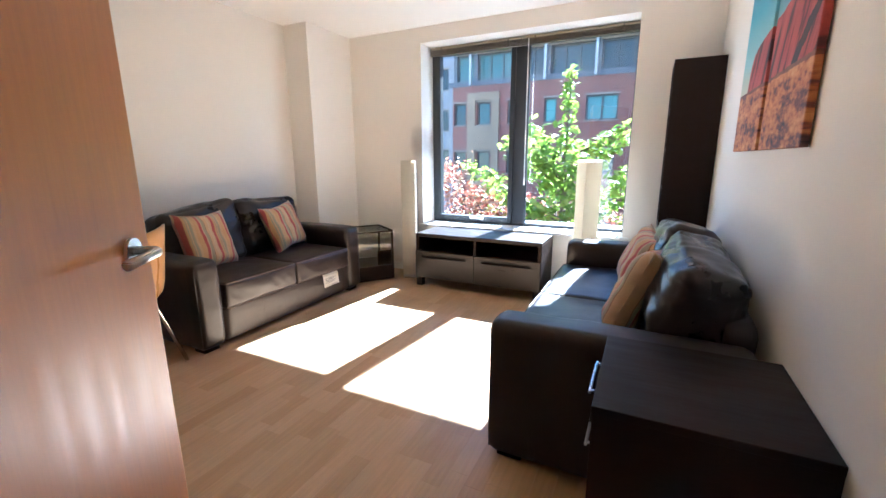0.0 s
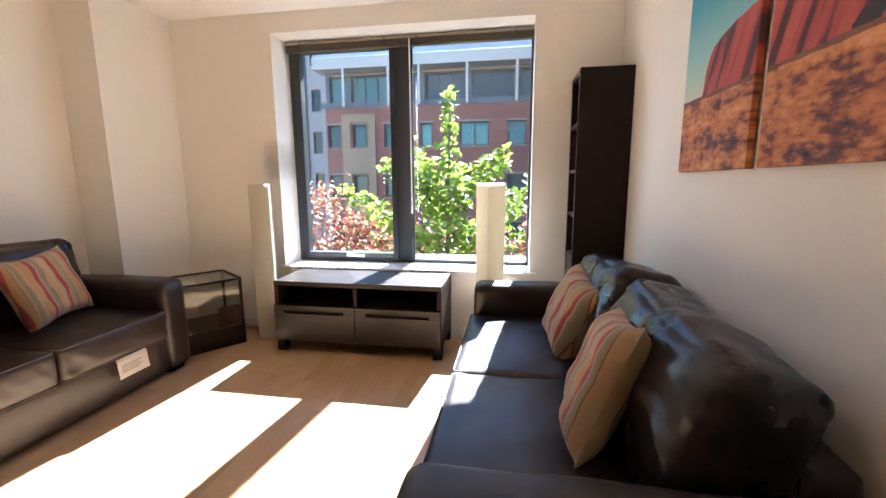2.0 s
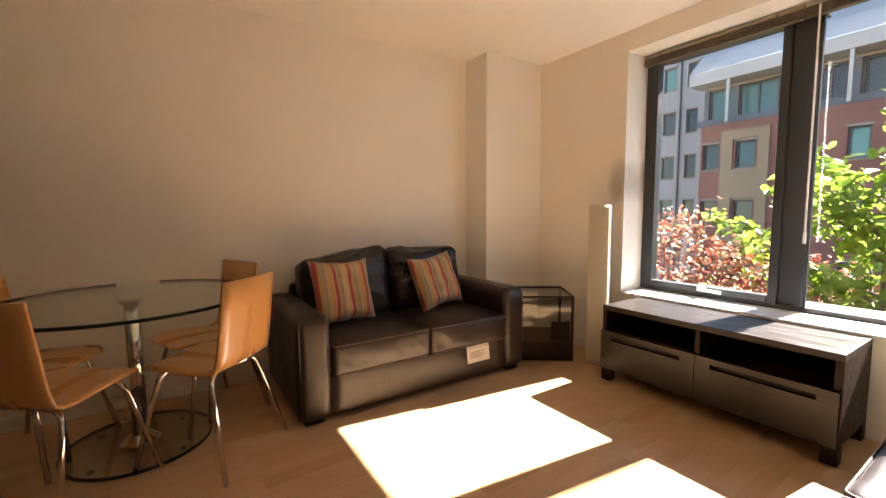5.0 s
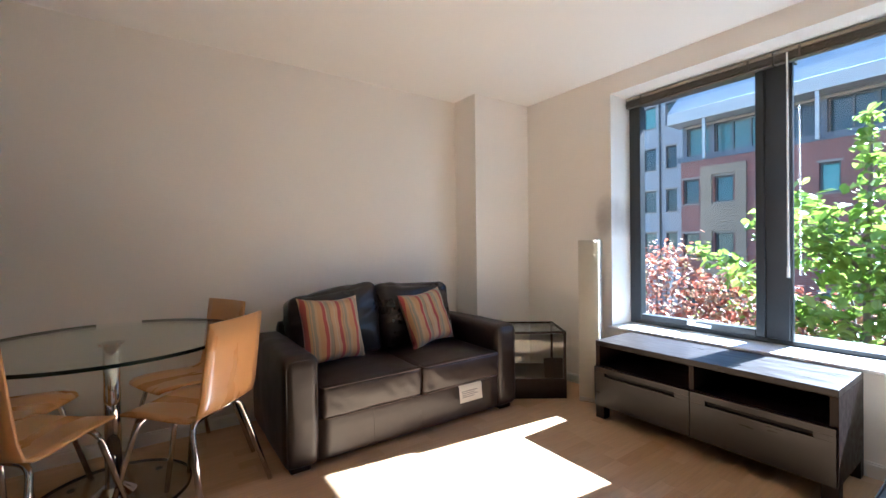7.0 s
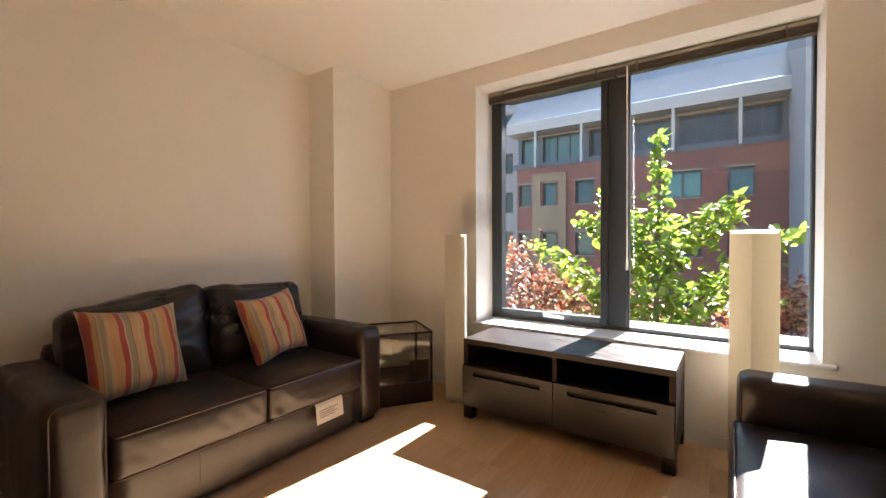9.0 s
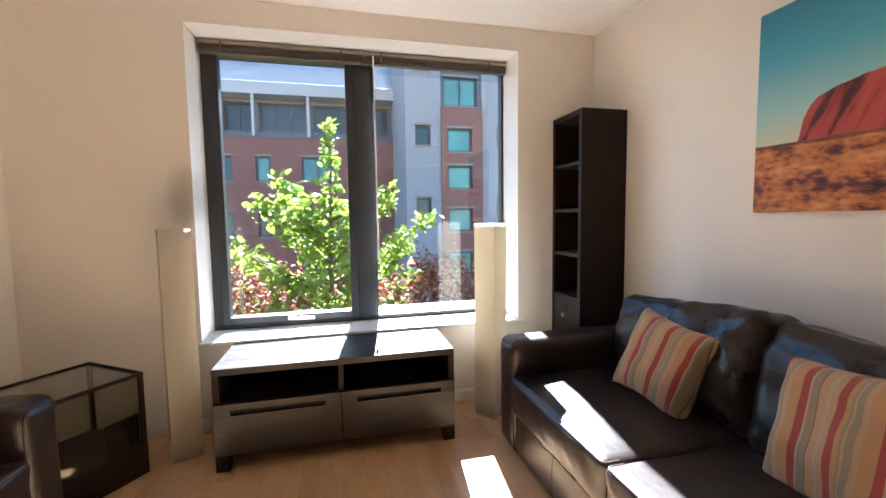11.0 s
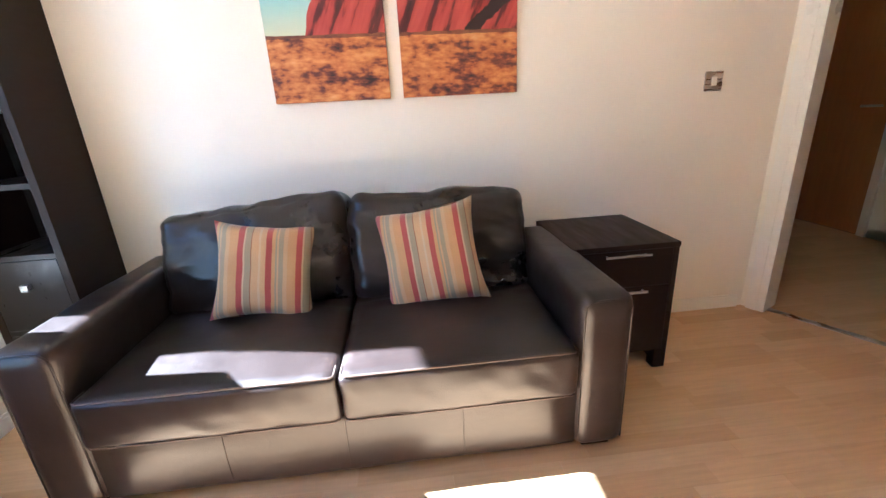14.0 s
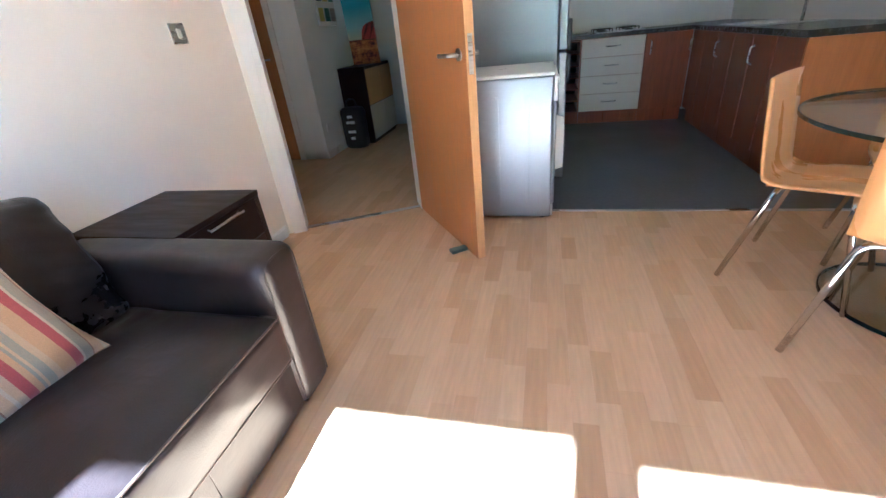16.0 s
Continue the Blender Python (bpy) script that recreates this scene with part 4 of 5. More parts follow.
def paper_lamp(m, label):
    t = thing("floor_lamp", m, label, "floor lamp", "paper column lamps")
    a = 0.068
    part("base", box(-a, a, -a, a, 0, 0.035, 0.003), M_STEEL, t, "steel foot")
    bm = bmesh.new()
    n = 44
    rings = []
    for i in range(n + 1):
        z = 0.036 + (1.155 - 0.036) * i / n
        k = a + 0.0006 * (i % 2)
        rings.append([bm.verts.new((k * sx, k * sy, z)) for sx, sy in ((-1, -1), (0, -1.02), (1, -1), (1.02, 0), (1, 1), (0, 1.02), (-1, 1), (-1.02, 0))])
    for q, w in zip(rings, rings[1:]):
        for k in range(8):
            bm.faces.new((q[k], q[(k + 1) % 8], w[(k + 1) % 8], w[k]))
    bmesh.ops.solidify(bm, geom=bm.faces[:], thickness=0.0015)
    part("shade", bm, M_PAPER, t, "cream rice-paper shade")
    part("pole", cyl(0, 0, 0.035, 1.0, 0.006, seg=10), M_STEEL, t)
    part("top_cover", box(-a + 0.003, a - 0.003, -a + 0.003, a - 0.003, 1.138, 1.142), M_PAPER, t)
    part("bulb", cyl(0, 0, 0.60, 0.70, 0.025, 0.02, 14), M_PLASTIC, t)
    part("top_wire", tube([(-a, 0, 1.148), (a, 0, 1.148)], 0.002, 6), M_STEEL, t)


paper_lamp(pose(-1.845, 3.735, 0, 0, 0, 24), "tall square cream paper floor lamp beside the television bench")
paper_lamp(pose(-0.185, 3.745, 0, 0, 0, 38), "tall square cream paper floor lamp beside the sofa and window")

# the two canvases share one origin, so that the print runs on from one to the other
FX = WX - 0.004
for i, (y0, y1) in enumerate(((2.795, 2.308), (2.252, 1.748))):
    t = thing("canvas_picture", pose(FX, 2.795, 1.196, 0, 0, -90), "canvas print of a red desert rock under blue sky", "picture", "two-part desert picture")
    x0, x1 = 2.795 - y0, 2.795 - y1
    part("canvas", box(x0, x1, -0.022, 0.0, 0.0, 0.775, 0.003), M_PRINT, t)
    part("stretcher", box(x0 + 0.02, x1 - 0.02, 0.0, 0.003, 0.02, 0.755), M_OAKEDGE, t)


def chair_mesh():
    prof = [(-0.205, 0.430), (-0.198, 0.440), (-0.18, 0.447), (-0.12, 0.450), (-0.04, 0.446), (0.04, 0.438), (0.10, 0.433), (0.140, 0.436), (0.168, 0.450), (0.186, 0.475), (0.197, 0.52), (0.209, 0.61), (0.223, 0.72), (0.237, 0.83)]
    th = 0.011
    bm = bmesh.new()
    nx = 8
    lay = []
    for side in (0, 1):
        g = []
        for i, (y, z) in enumerate(prof):
            a, b = prof[max(i - 1, 0)], prof[min(i + 1, len(prof) - 1)]
            d = Vector((b[0] - a[0], b[1] - a[1])).normalized()
            n = Vector((-d.y, d.x)) * th * (0.5 - side)
            hw = 0.185 if i < 8 else 0.185 - 0.002 * (i - 8)
            if i < 3:
                hw -= 0.012 * (3 - i)
            row = []
            for k in range(nx + 1):
                u = 2 * k / nx - 1
                dish = 0.010 * (u * u) if i < 9 else 0.0
                wrap = -0.012 * u * u if i >= 9 else 0.0
                row.append(bm.verts.new((u * hw, y + n.x + wrap, z + n.y + dish * 0.6)))
            g.append(row)
        lay.append(g)
        for i in range(len(prof) - 1):
            for k in range(nx):
                f = (g[i][k], g[i][k + 1], g[i + 1][k + 1], g[i + 1][k])
                bm.faces.new(f if side == 0 else tuple(reversed(f)))
    a, b = lay
    m = len(prof) - 1
    for i in range(m):
        bm.faces.new((a[i][0], a[i + 1][0], b[i + 1][0], b[i][0]))
        bm.faces.new((a[i + 1][nx], a[i][nx], b[i][nx], b[i + 1][nx]))
    for k in range(nx):
        bm.faces.new((a[0][k + 1], a[0][k], b[0][k], b[0][k + 1]))
        bm.faces.new((a[m][k], a[m][k + 1], b[m][k + 1], b[m][k]))
    bmesh.ops.recalc_face_normals(bm, faces=bm.faces[:])
    return bm


def chair(m, label):
    t = thing("dining_chair", m, label, "chair", "chairs round the glass table")
    part("shell", chair_mesh(), M_PLY, t, "one-piece bent plywood seat and back", True)
    for sx in (-1, 1):
        part("leg", tube(bend([(0.0, -0.10, 0.428), (sx * 0.155, -0.115, 0.428), (sx * 0.225, -0.21, 0.0)], 0.05), 0.0112, 12), M_CHROME, t, "", True)
        part("leg", tube(bend([(0.0, 0.105, 0.418), (sx * 0.15, 0.12, 0.418), (sx * 0.225, 0.23, 0.0)], 0.05), 0.0112, 12), M_CHROME, t, "", True)
    part("crossbar", tube([(0, -0.10, 0.428), (0, 0.105, 0.418)], 0.0095, 10), M_CHROME, t, "", True)
    return t


def heading(fx, fy):
    return math.degrees(math.atan2(fx, -fy))


CL = "bent beech plywood dining chair with chrome legs"
c0 = chair(pose(-2.14, 1.285, 0, 0, 0, heading(-0.68, -0.73)), CL)
for x, y, fx, fy in ((-2.60, 1.29, 0.4, -0.92), (-2.10, 0.77, -0.78, 0.63), (-2.54, 0.60, 0.45, 0.89)):
    copy_thing(c0, pose(x, y, 0, 0, 0, heading(fx, fy)))


def ring(r0, r1, z0, z1, seg=72):
    """A flat hoop between two radii."""
    bm = bmesh.new()
    loops = []
    for r, z in ((r0, z0), (r1, z0), (r1, z1), (r0, z1)):
        loops.append([bm.verts.new((r * math.cos(2 * math.pi * k / seg), r * math.sin(2 * math.pi * k / seg), z)) for k in range(seg)])
    for a, b in zip(loops, loops[1:] + loops[:1]):
        for k in range(seg):
            bm.faces.new((a[k], a[(k + 1) % seg], b[(k + 1) % seg], b[k]))
    bmesh.ops.recalc_face_normals(bm, faces=bm.faces[:])
    return bm


def glass_table():
    t = thing("dining_table", pose(-2.41, 0.99, 0), "round glass dining table on a chrome pedestal with disc foot", "table")
    part("tabletop", cyl(0, 0, 0.708, 0.720, 0.53, seg=64), M_TABLEGLASS, t, "clear glass disc").visible_shadow = False
    part("rim", ring(0.53, 0.535, 0.707, 0.721), M_GLASSEDGE, t, "dark green glass edge")
    part("foot_rim", ring(0.30, 0.304, 0.0055, 0.0205), M_GLASSEDGE, t, "dark green glass edge")
    part("top_plate", cyl(0, 0, 0.698, 0.707, 0.05, seg=32), M_CHROME, t, "", False)
    part("column", cyl(0, 0, 0.05, 0.698, 0.032, seg=32), M_CHROME, t, "", True)
    part("collar", cyl(0, 0, 0.021, 0.055, 0.085, 0.04, 32), M_CHROME, t)
    part("foot_disc", cyl(0, 0, 0.006, 0.020, 0.30, seg=64), M_SMOKED, t, "glass foot disc").visible_shadow = False
    for k in range(4):
        a = math.pi * (0.25 + 0.5 * k)
        part("foot_pad", cyl(0.24 * math.cos(a), 0.24 * math.sin(a), 0.0, 0.006, 0.015, seg=14), M_RUBBER, t)


glass_table()


def ceiling_spot():
    t = thing("ceiling_light", pose(-1.38, 2.54, CEIL), "small chrome spotlight fitting on the ceiling", "ceiling light")
    part("canopy", cyl(0, 0, -0.018, 0.0, 0.055, seg=28), M_CHROME, t)
    part("arm", tube([(0, 0, -0.018), (0, 0, -0.045)], 0.007), M_CHROME, t)
    part("lamp_head", cyl(0, 0, -0.085, -0.04, 0.026, 0.018, 20), M_CHROME, t)


ceiling_spot()
cb = thing("power_cable", pose(0, 0, 0), "white lamp cable lying along the wall", "cable")
part("flex", tube(bend([(-0.13, 3.74, 0.006), (-0.04, 3.80, 0.006), (0.05, 3.84, 0.006), (0.06, 3.92, 0.03), (0.04, 3.937, 0.22)], 0.05), 0.0035, 8), M_PLASTIC, cb, smooth=True)
part("plug", box(0.01, 0.07, 3.925, 3.952, 0.20, 0.26, 0.004), M_PLASTIC, cb)

# ---- kitchen ----
structure("kitchen_floor", box(LX, -0.44, -3.0, 0.045, -0.007, 0.0), M_VINYL, "dark grey vinyl kitchen floor", "floor")
structure("floor_strip", box(LX, -1.06, 0.045, 0.07, -0.004, 0.005), M_STEEL, "metal strip between laminate and vinyl", "threshold")


def washing_machine():
    t = thing("washing_machine", pose(-1.05, -0.41, 0), "silver front-loading washing machine standing at the kitchen edge", "washing machine")
    part("body", box(0, 0.57, 0, 0.60, 0.015, 0.835, 0.012, 3), M_SILVER, t)
    part("top", box(-0.005, 0.57, -0.003, 0.603, 0.835, 0.855, 0.008, 3), M_PLASTIC, t)
    part("front_panel", box(-0.018, 0.0, 0.01, 0.59, 0.10, 0.70, 0.008), M_SILVER, t)
    part("control_panel", box(-0.022, 0.0, 0.005, 0.595, 0.70, 0.833, 0.008), M_PLASTIC, t)
    d = part("door", cyl(0, 0, 0, 0.05, 0.17, 0.155, 40), M_PLASTIC, t, "round white door ring")
    d.matrix_basis = pose(-0.018, 0.30, 0.40, 0, -90)
    g = part("door_glass", cyl(0, 0, 0.045, 0.06, 0.115, 0.10, 40), M_SMOKED, d)
    part("kick_panel", box(-0.012, 0.0, 0.01, 0.59, 0.02, 0.095, 0.004), M_PLASTIC, t)
    for x in (0.13, 0.30, 0.44):
        part("pressed_rib", box(x, x + 0.022, 0.5995, 0.6035, 0.08, 0.74, 0.0015), M_SILVER, t)
    part("knob", cyl(0, 0, 0, 0.02, 0.025), M_PLASTIC, t).matrix_basis = pose(-0.022, 0.15, 0.765, 0, -90)
    for x, y in ((0.05, 0.05), (0.5, 0.05), (0.05, 0.55), (0.5, 0.55)):
        part("foot", cyl(x, y, 0, 0.016, 0.02), M_RUBBER, t)


washing_machine()


def fridge():
    t = thing("fridge_freezer", pose(-1.13, -1.05, 0), "tall silver fridge freezer behind the washing machine", "fridge")
    part("body", box(0.05, 0.60, 0, 0.60, 0.02, 1.85, 0.01), M_SILVER, t)
    for z0, z1, hz in ((0.05, 0.90, 0.80), (0.915, 1.845, 1.0)):
        d = part("door", box(-0.012, 0.046, 0.002, 0.598, z0, z1, 0.012, 3), M_SILVER, t)
        part("handle", box(-0.035, -0.012, 0.54, 0.575, hz - 0.09, hz + 0.09, 0.006), M_RUBBER, d, "black grip")
    part("plinth", box(0.06, 0.6, 0.01, 0.59, 0, 0.03), M_RUBBER, t)


fridge()


def unit(name, m, w, fronts, label, category="kitchen cabinet", depth=0.56):
    """A base unit, front at y=0, width along x."""
    t = thing(name, m, label, category, "kitchen base units")
    part("carcass", box(0.001, w - 0.001, 0.02, depth, 0.13, 0.872), M_REDWOOD, t)
    part("plinth", box(0.0, w, 0.05, 0.065, 0.0, 0.13), M_REDWOOD, t)
    for x0, x1, z0, z1, material, hand in fronts:
        f = part("drawer_front" if hand == "h" else "door", box(x0 + 0.002, x1 - 0.002, 0.0, 0.019, z0, z1, 0.002), material, t)
        if hand == "h":
            c, zz = (x0 + x1) / 2, (z0 + z1) / 2 + 0.01
            part("handle", tube(bend([(c - 0.07, 0, zz), (c - 0.06, -0.028, zz), (c + 0.06, -0.028, zz), (c + 0.07, 0, zz)], 0.015), 0.006, 8), M_STEEL, f, "steel bow handle", True)
        elif hand == "v":
            part("handle", tube(bend([(x0 + 0.05, 0, 0.80), (x0 + 0.05, -0.028, 0.79), (x0 + 0.05, -0.028, 0.69), (x0 + 0.05, 0, 0.68)], 0.015), 0.006, 8), M_STEEL, f, "steel bow handle", True)
    return t


dz = [(0.14 + 0.183 * i, 0.14 + 0.183 * i + 0.179) for i in range(4)]
unit("drawer_unit", pose(-1.375, -2.42, 0, 0, 0, 180), 0.62, [(0, 0.62, a, b, M_DRAWER, "h") for a, b in dz], "kitchen drawer unit with four cream drawer fronts")
unit("base_cabinet", pose(-1.998, -2.42, 0, 0, 0, 180), 0.43, [(0, 0.43, 0.14, 0.868, M_REDWOOD, "v")], "reddish-brown veneered kitchen base cabinet")
for i in range(3):
    unit("base_cabinet", pose(-2.43, -2.42 + 0.69 * i, 0, 0, 0, 90), 0.685, [(0, 0.34, 0.14, 0.868, M_REDWOOD, "v"), (0.345, 0.685, 0.14, 0.868, M_REDWOOD, "")], "reddish-brown veneered kitchen base cabinet", depth=0.495)
wr = thing("wine_rack", pose(-1.372, -2.42, 0), "narrow reddish-brown wine rack unit with open square holes", "wine rack", "kitchen base units")
part("carcass", box(0.0, 0.012, 0.0, -0.56, 0.13, 0.872), M_REDWOOD, wr)
part("side_panel", box(0.148, 0.16, 0.0, -0.56, 0.13, 0.872), M_REDWOOD, wr)
for i in range(7):
    part("shelf", box(0.012, 0.148, 0.0, -0.5, 0.13 + 0.12 * i, 0.142 + 0.12 * i), M_REDWOOD, wr)
# shade of the holes painted as a near-black back, unlike the reddish veneer
part("back_panel", box(0.012, 0.148, -0.5, -0.51, 0.13, 0.872), M_RECESS_SHADE, wr)
part("plinth", box(0.0, 0.16, -0.05, -0.065, 0, 0.13), M_REDWOOD, wr)
ep = structure("end_panel", box(LX, -2.425, -0.345, -0.325, 0.0, 0.872), M_OAK, "orange oak end panel of the kitchen units", "panel")
wt = thing("worktop", pose(0, 0, 0), "dark stone-effect L-shaped kitchen worktop", "worktop")
part("slab", prism([(LX, -3.0), (-1.19, -3.0), (-1.19, -2.395), (-2.405, -2.395), (-2.405, -0.315), (LX, -0.315)], 0.874, 0.912), M_WORKTOP, wt)
hob = thing("hob", pose(-1.72, -2.70, 0.912), "black gas hob set in the worktop", "hob")
part("hob_plate", box(-0.28, 0.28, -0.24, 0.24, 0, 0.008, 0.002), M_STEEL, hob)
for sx in (-0.13, 0.13):
    for sy in (-0.11, 0.11):
        bm = cyl(sx, sy, 0.008, 0.02, 0.04)
        box(sx - 0.10, sx + 0.10, sy - 0.005, sy + 0.005, 0.028, 0.036, bm=bm)
        box(sx - 0.005, sx + 0.005, sy - 0.10, sy + 0.10, 0.028, 0.036, bm=bm)
        for q in (-0.095, 0.095):
            box(sx + q - 0.005, sx + q + 0.005, sy - 0.005, sy + 0.005, 0.008, 0.03, bm=bm)
        part("burner", bm, M_RUBBER, hob)
snk = thing("sink", pose(-2.68, -1.5, 0.912), "steel inset kitchen sink with a mixer tap", "sink")
bm = box(-0.21, 0.21, -0.40, 0.40, 0, 0.006, 0.002)
part("sink_rim", bm, M_STEEL, snk)
part("bowl", box(-0.16, 0.16, -0.05, 0.34, 0.006, 0.009), M_CHROME, snk)
part("tap", tube(bend([(-0.18, 0.1, 0.0), (-0.18, 0.1, 0.24), (-0.02, 0.1, 0.24), (-0.02, 0.1, 0.18)], 0.05), 0.011), M_CHROME, snk, "chrome mixer tap", True)

# ---- hall things ----
hc = thing("hall_cabinet", pose(0.90, -2.76, 0), "dark hall cabinet with tan and pale drawers", "cabinet")
part("body", box(0.012, 0.325, 0.0, 0.82, 0.03, 0.83, 0.003), M_DARKWOOD, hc)
part("base", box(0.03, 0.325, 0.02, 0.80, 0.0, 0.03), M_DARKWOOD, hc)
for y0, y1 in ((0.012, 0.405), (0.415, 0.808)):
    part("drawer_front", box(0.0, 0.012, y0, y1, 0.43, 0.80, 0.002), M_OAKEDGE, hc, "tan front")
    part("door", box(0.0, 0.012, y0, y1, 0.05, 0.42, 0.002), M_DRAWER, hc, "pale front")
hp = thing("canvas_picture", pose(1.20, -2.36, 0.83, 0, 0, 180) @ pose(0, 0, 0, 5), "desert print on canvas leaning on the hall cabinet", "picture")
part("canvas", box(0.0, 0.33, 0.0, 0.03, 0.0, 0.76, 0.003), M_PRINT, hp).matrix_basis = pose(0, 0, 0)
bg = thing("bag", pose(1.06, -1.78, 0), "black bag with white printed marks standing on the floor", "bag")
part("bag_body", soft_box(0.26, 0.16, 0.44, 0.05, 10, (0, 0.02, 0), 0.012, (8, 8, 6), 5, at=(0, 0, 0.225)), M_RUBBER, bg, "", True)
for z, w in ((0.36, 0.06), (0.30, 0.10), (0.20, 0.09), (0.13, 0.05)):
    part("printed_mark", box(-w / 2, w / 2, 0.098, 0.106, z - 0.015, z + 0.015, 0.003), M_LABEL, bg)
part("bag_handle", tube(bend([(-0.06, 0, 0.43), (-0.05, 0, 0.53), (0.05, 0, 0.53), (0.06, 0, 0.43)], 0.04), 0.009), M_RUBBER, bg, "", True)
so = thing("wall_socket", pose(1.23, -1.52, 0.30, 0, 0, -90), "white double wall socket in the hall", "socket")
part("plate", box(-0.073, 0.073, -0.01, 0.0, -0.043, 0.043, 0.003), M_PLASTIC, so)
nb = thing("notice_board", pose(1.23, -1.95, 1.55, 0, 0, -90), "framed notice board with small coloured papers", "notice board")
part("board", box(-0.2, 0.2, -0.015, 0.0, -0.3, 0.3, 0.002), M_DRAWER, nb)
for i in range(8):
    x, z = -0.13 + 0.13 * (i % 3), -0.2 + 0.18 * (i // 3)
    col = ((0.5, 0.4, 0.1), (0.1, 0.25, 0.2), (0.35, 0.3, 0.25), (0.08, 0.1, 0.15))[i % 4]
    part("paper", box(x - 0.05, x + 0.05, -0.018, -0.015, z - 0.06, z + 0.06), mat("note_paper", col, 0.7), nb)

# ---- outside ----
G = -3.6
structure("ground", prism([(-400, 4.5), (400, 4.5), (400, 600), (-400, 600)], G - 0.5, G), M_GROUND, "dark paving and planted soil of the courtyard", "ground")


M_STONE = mat("weathered_stone", (0.22, 0.19, 0.165), 0.8, vary=0.15, scale=2)


def facade(name, x0, x1, y, z1, wins, material, label, depth=6.0, glazing=None):
    """A building: front wall at y with real openings for its windows (x0, x1, z0, z1)."""
    t = thing(name, pose(0, y, 0), label, "building")
    xs = sorted({x0, x1, *[w[0] for w in wins], *[w[1] for w in wins]})
    zs = sorted({G, z1, *[w[2] for w in wins], *[w[3] for w in wins]})
    bm = bmesh.new()
    for a, b in zip(xs, xs[1:]):
        run = None
        for c, d in zip(zs, zs[1:]):
            mx, mz = (a + b) / 2, (c + d) / 2
            solid = not any(w[0] < mx < w[1] and w[2] < mz < w[3] for w in wins)
            if solid:
                run = (run[0], d) if run else (c, d)
            if (not solid or d == zs[-1]) and run:
                box(a, b, 0, 0.3, run[0], run[1], bm=bm)
                run = None
    box(x0, x1, 0.3, depth, G, z1, bm=bm)
    part("wall", bm, material, t)
    for wx0, wx1, wz0, wz1 in wins:
        bm = box(wx0, wx1, 0.12, 0.18, wz0, wz0 + 0.07)
        box(wx0, wx1, 0.12, 0.18, wz1 - 0.07, wz1, bm=bm)
        n = max(1, round((wx1 - wx0) / 0.7))
        for i in range(n + 1):
            x = wx0 + (wx1 - wx0 - 0.07) * i / n
            box(x, x + 0.07, 0.12, 0.18, wz0 + 0.07, wz1 - 0.07, bm=bm)
        w = part("window", bm, M_FRAME, t)
        part("pane", box(wx0, wx1, 0.19, 0.21, wz0, wz1), glazing or M_PANE, w)
        part("sill", box(wx0 - 0.06, wx1 + 0.06, -0.04, 0.12, wz0 - 0.06, wz0), M_STONE, w)
        part("lintel", box(wx0 - 0.08, wx1 + 0.08, -0.012, 0.02, wz1, wz1 + 0.10), M_STONE, w)
    return t


rows = ((2.95, 4.1), (0.4, 1.55), (-2.0, -0.85))
main = facade("brick_building", -9.8, 1.6, 22, 4.95, [(x, x + w, a, b) for a, b in rows for x, w in ((-9.7, 0.7), (-8.35, 0.75), (-6.65, 0.9), (-4.75, 0.62), (-2.75, 1.45), (-0.4, 0.9))], M_BRICK, "red brick building across the courtyard with dark teal windows")
for z0, z1 in ((G, -2.06), (-0.75, 0.34), (1.65, 2.89), (4.2, 4.6)):
    part("buff_panel", box(-8.9, -7.1, -0.10, -0.002, z0, z1), M_BUFF, main, "buff brick panel")
for x0, x1 in ((-8.9, -8.44), (-7.5, -7.1)):
    for z0, z1 in ((-2.06, -0.75), (0.34, 1.65), (2.89, 4.2)):
        part("buff_panel", box(x0, x1, -0.10, -0.002, z0, z1), M_BUFF, main, "buff brick panel")
up = facade("upper_storey", -9.9, 1.6, 22.4, 6.8, [(x, x + w, 5.1, 6.6) for x, w in ((-9.7, 1.0), (-8.5, 2.1), (-6.1, 1.3), (-4.6, 2.1), (-2.2, 2.1), (0.1, 1.3))], M_CLAD, "dark clad top storey with strip windows", 5.0)
for x in (-8.6, -6.25, -4.7, -2.35, 0.0):
    part("eaves_post", box(x - 0.06, x + 0.06, -0.85, -0.73, 4.95, 6.75), M_FASCIA, up)
part("balcony_rail", box(-10.0, 1.7, -0.42, -0.36, 4.95, 5.22), M_CLAD, up)
part("fascia", box(-10.2, 1.7, -0.9, 0.3, 6.75, 7.3, 0.03), M_FASCIA, up, "pale projecting eaves board")
bm = bmesh.new()
vs = [bm.verts.new(p) for p in ((-10.2, -0.9, 7.3), (1.7, -0.9, 7.3), (1.7, 5, 12.6), (-10.2, 5, 12.6))]
bm.faces.new(vs)
bmesh.ops.solidify(bm, geom=bm.faces[:], thickness=0.1)
part("roof", bm, M_ROOF, up)
grey = facade("rendered_building", -18.0, -12.9, 29, 12.0, [(x, x + w, a, a + 1.45) for a in (8.9, 6.05, 3.2, 0.35) for x, w in ((-17.4, 0.85), (-15.55, 0.85), (-14.05, 0.7))], M_RENDER, "tall pale rendered block with small square windows")
part("drainpipe", tube([(-14.4, -0.08, G), (-14.4, -0.08, 11.8)], 0.06, 8), M_FRAME, grey)
right = facade("grey_building", 1.55, 3.0, 18, 9.0, [(1.95, 2.58, a, a + 0.8) for a in (7.0, 4.1, 1.2, -1.7)], M_RENDER, "pale grey rendered block with small square windows", 7)
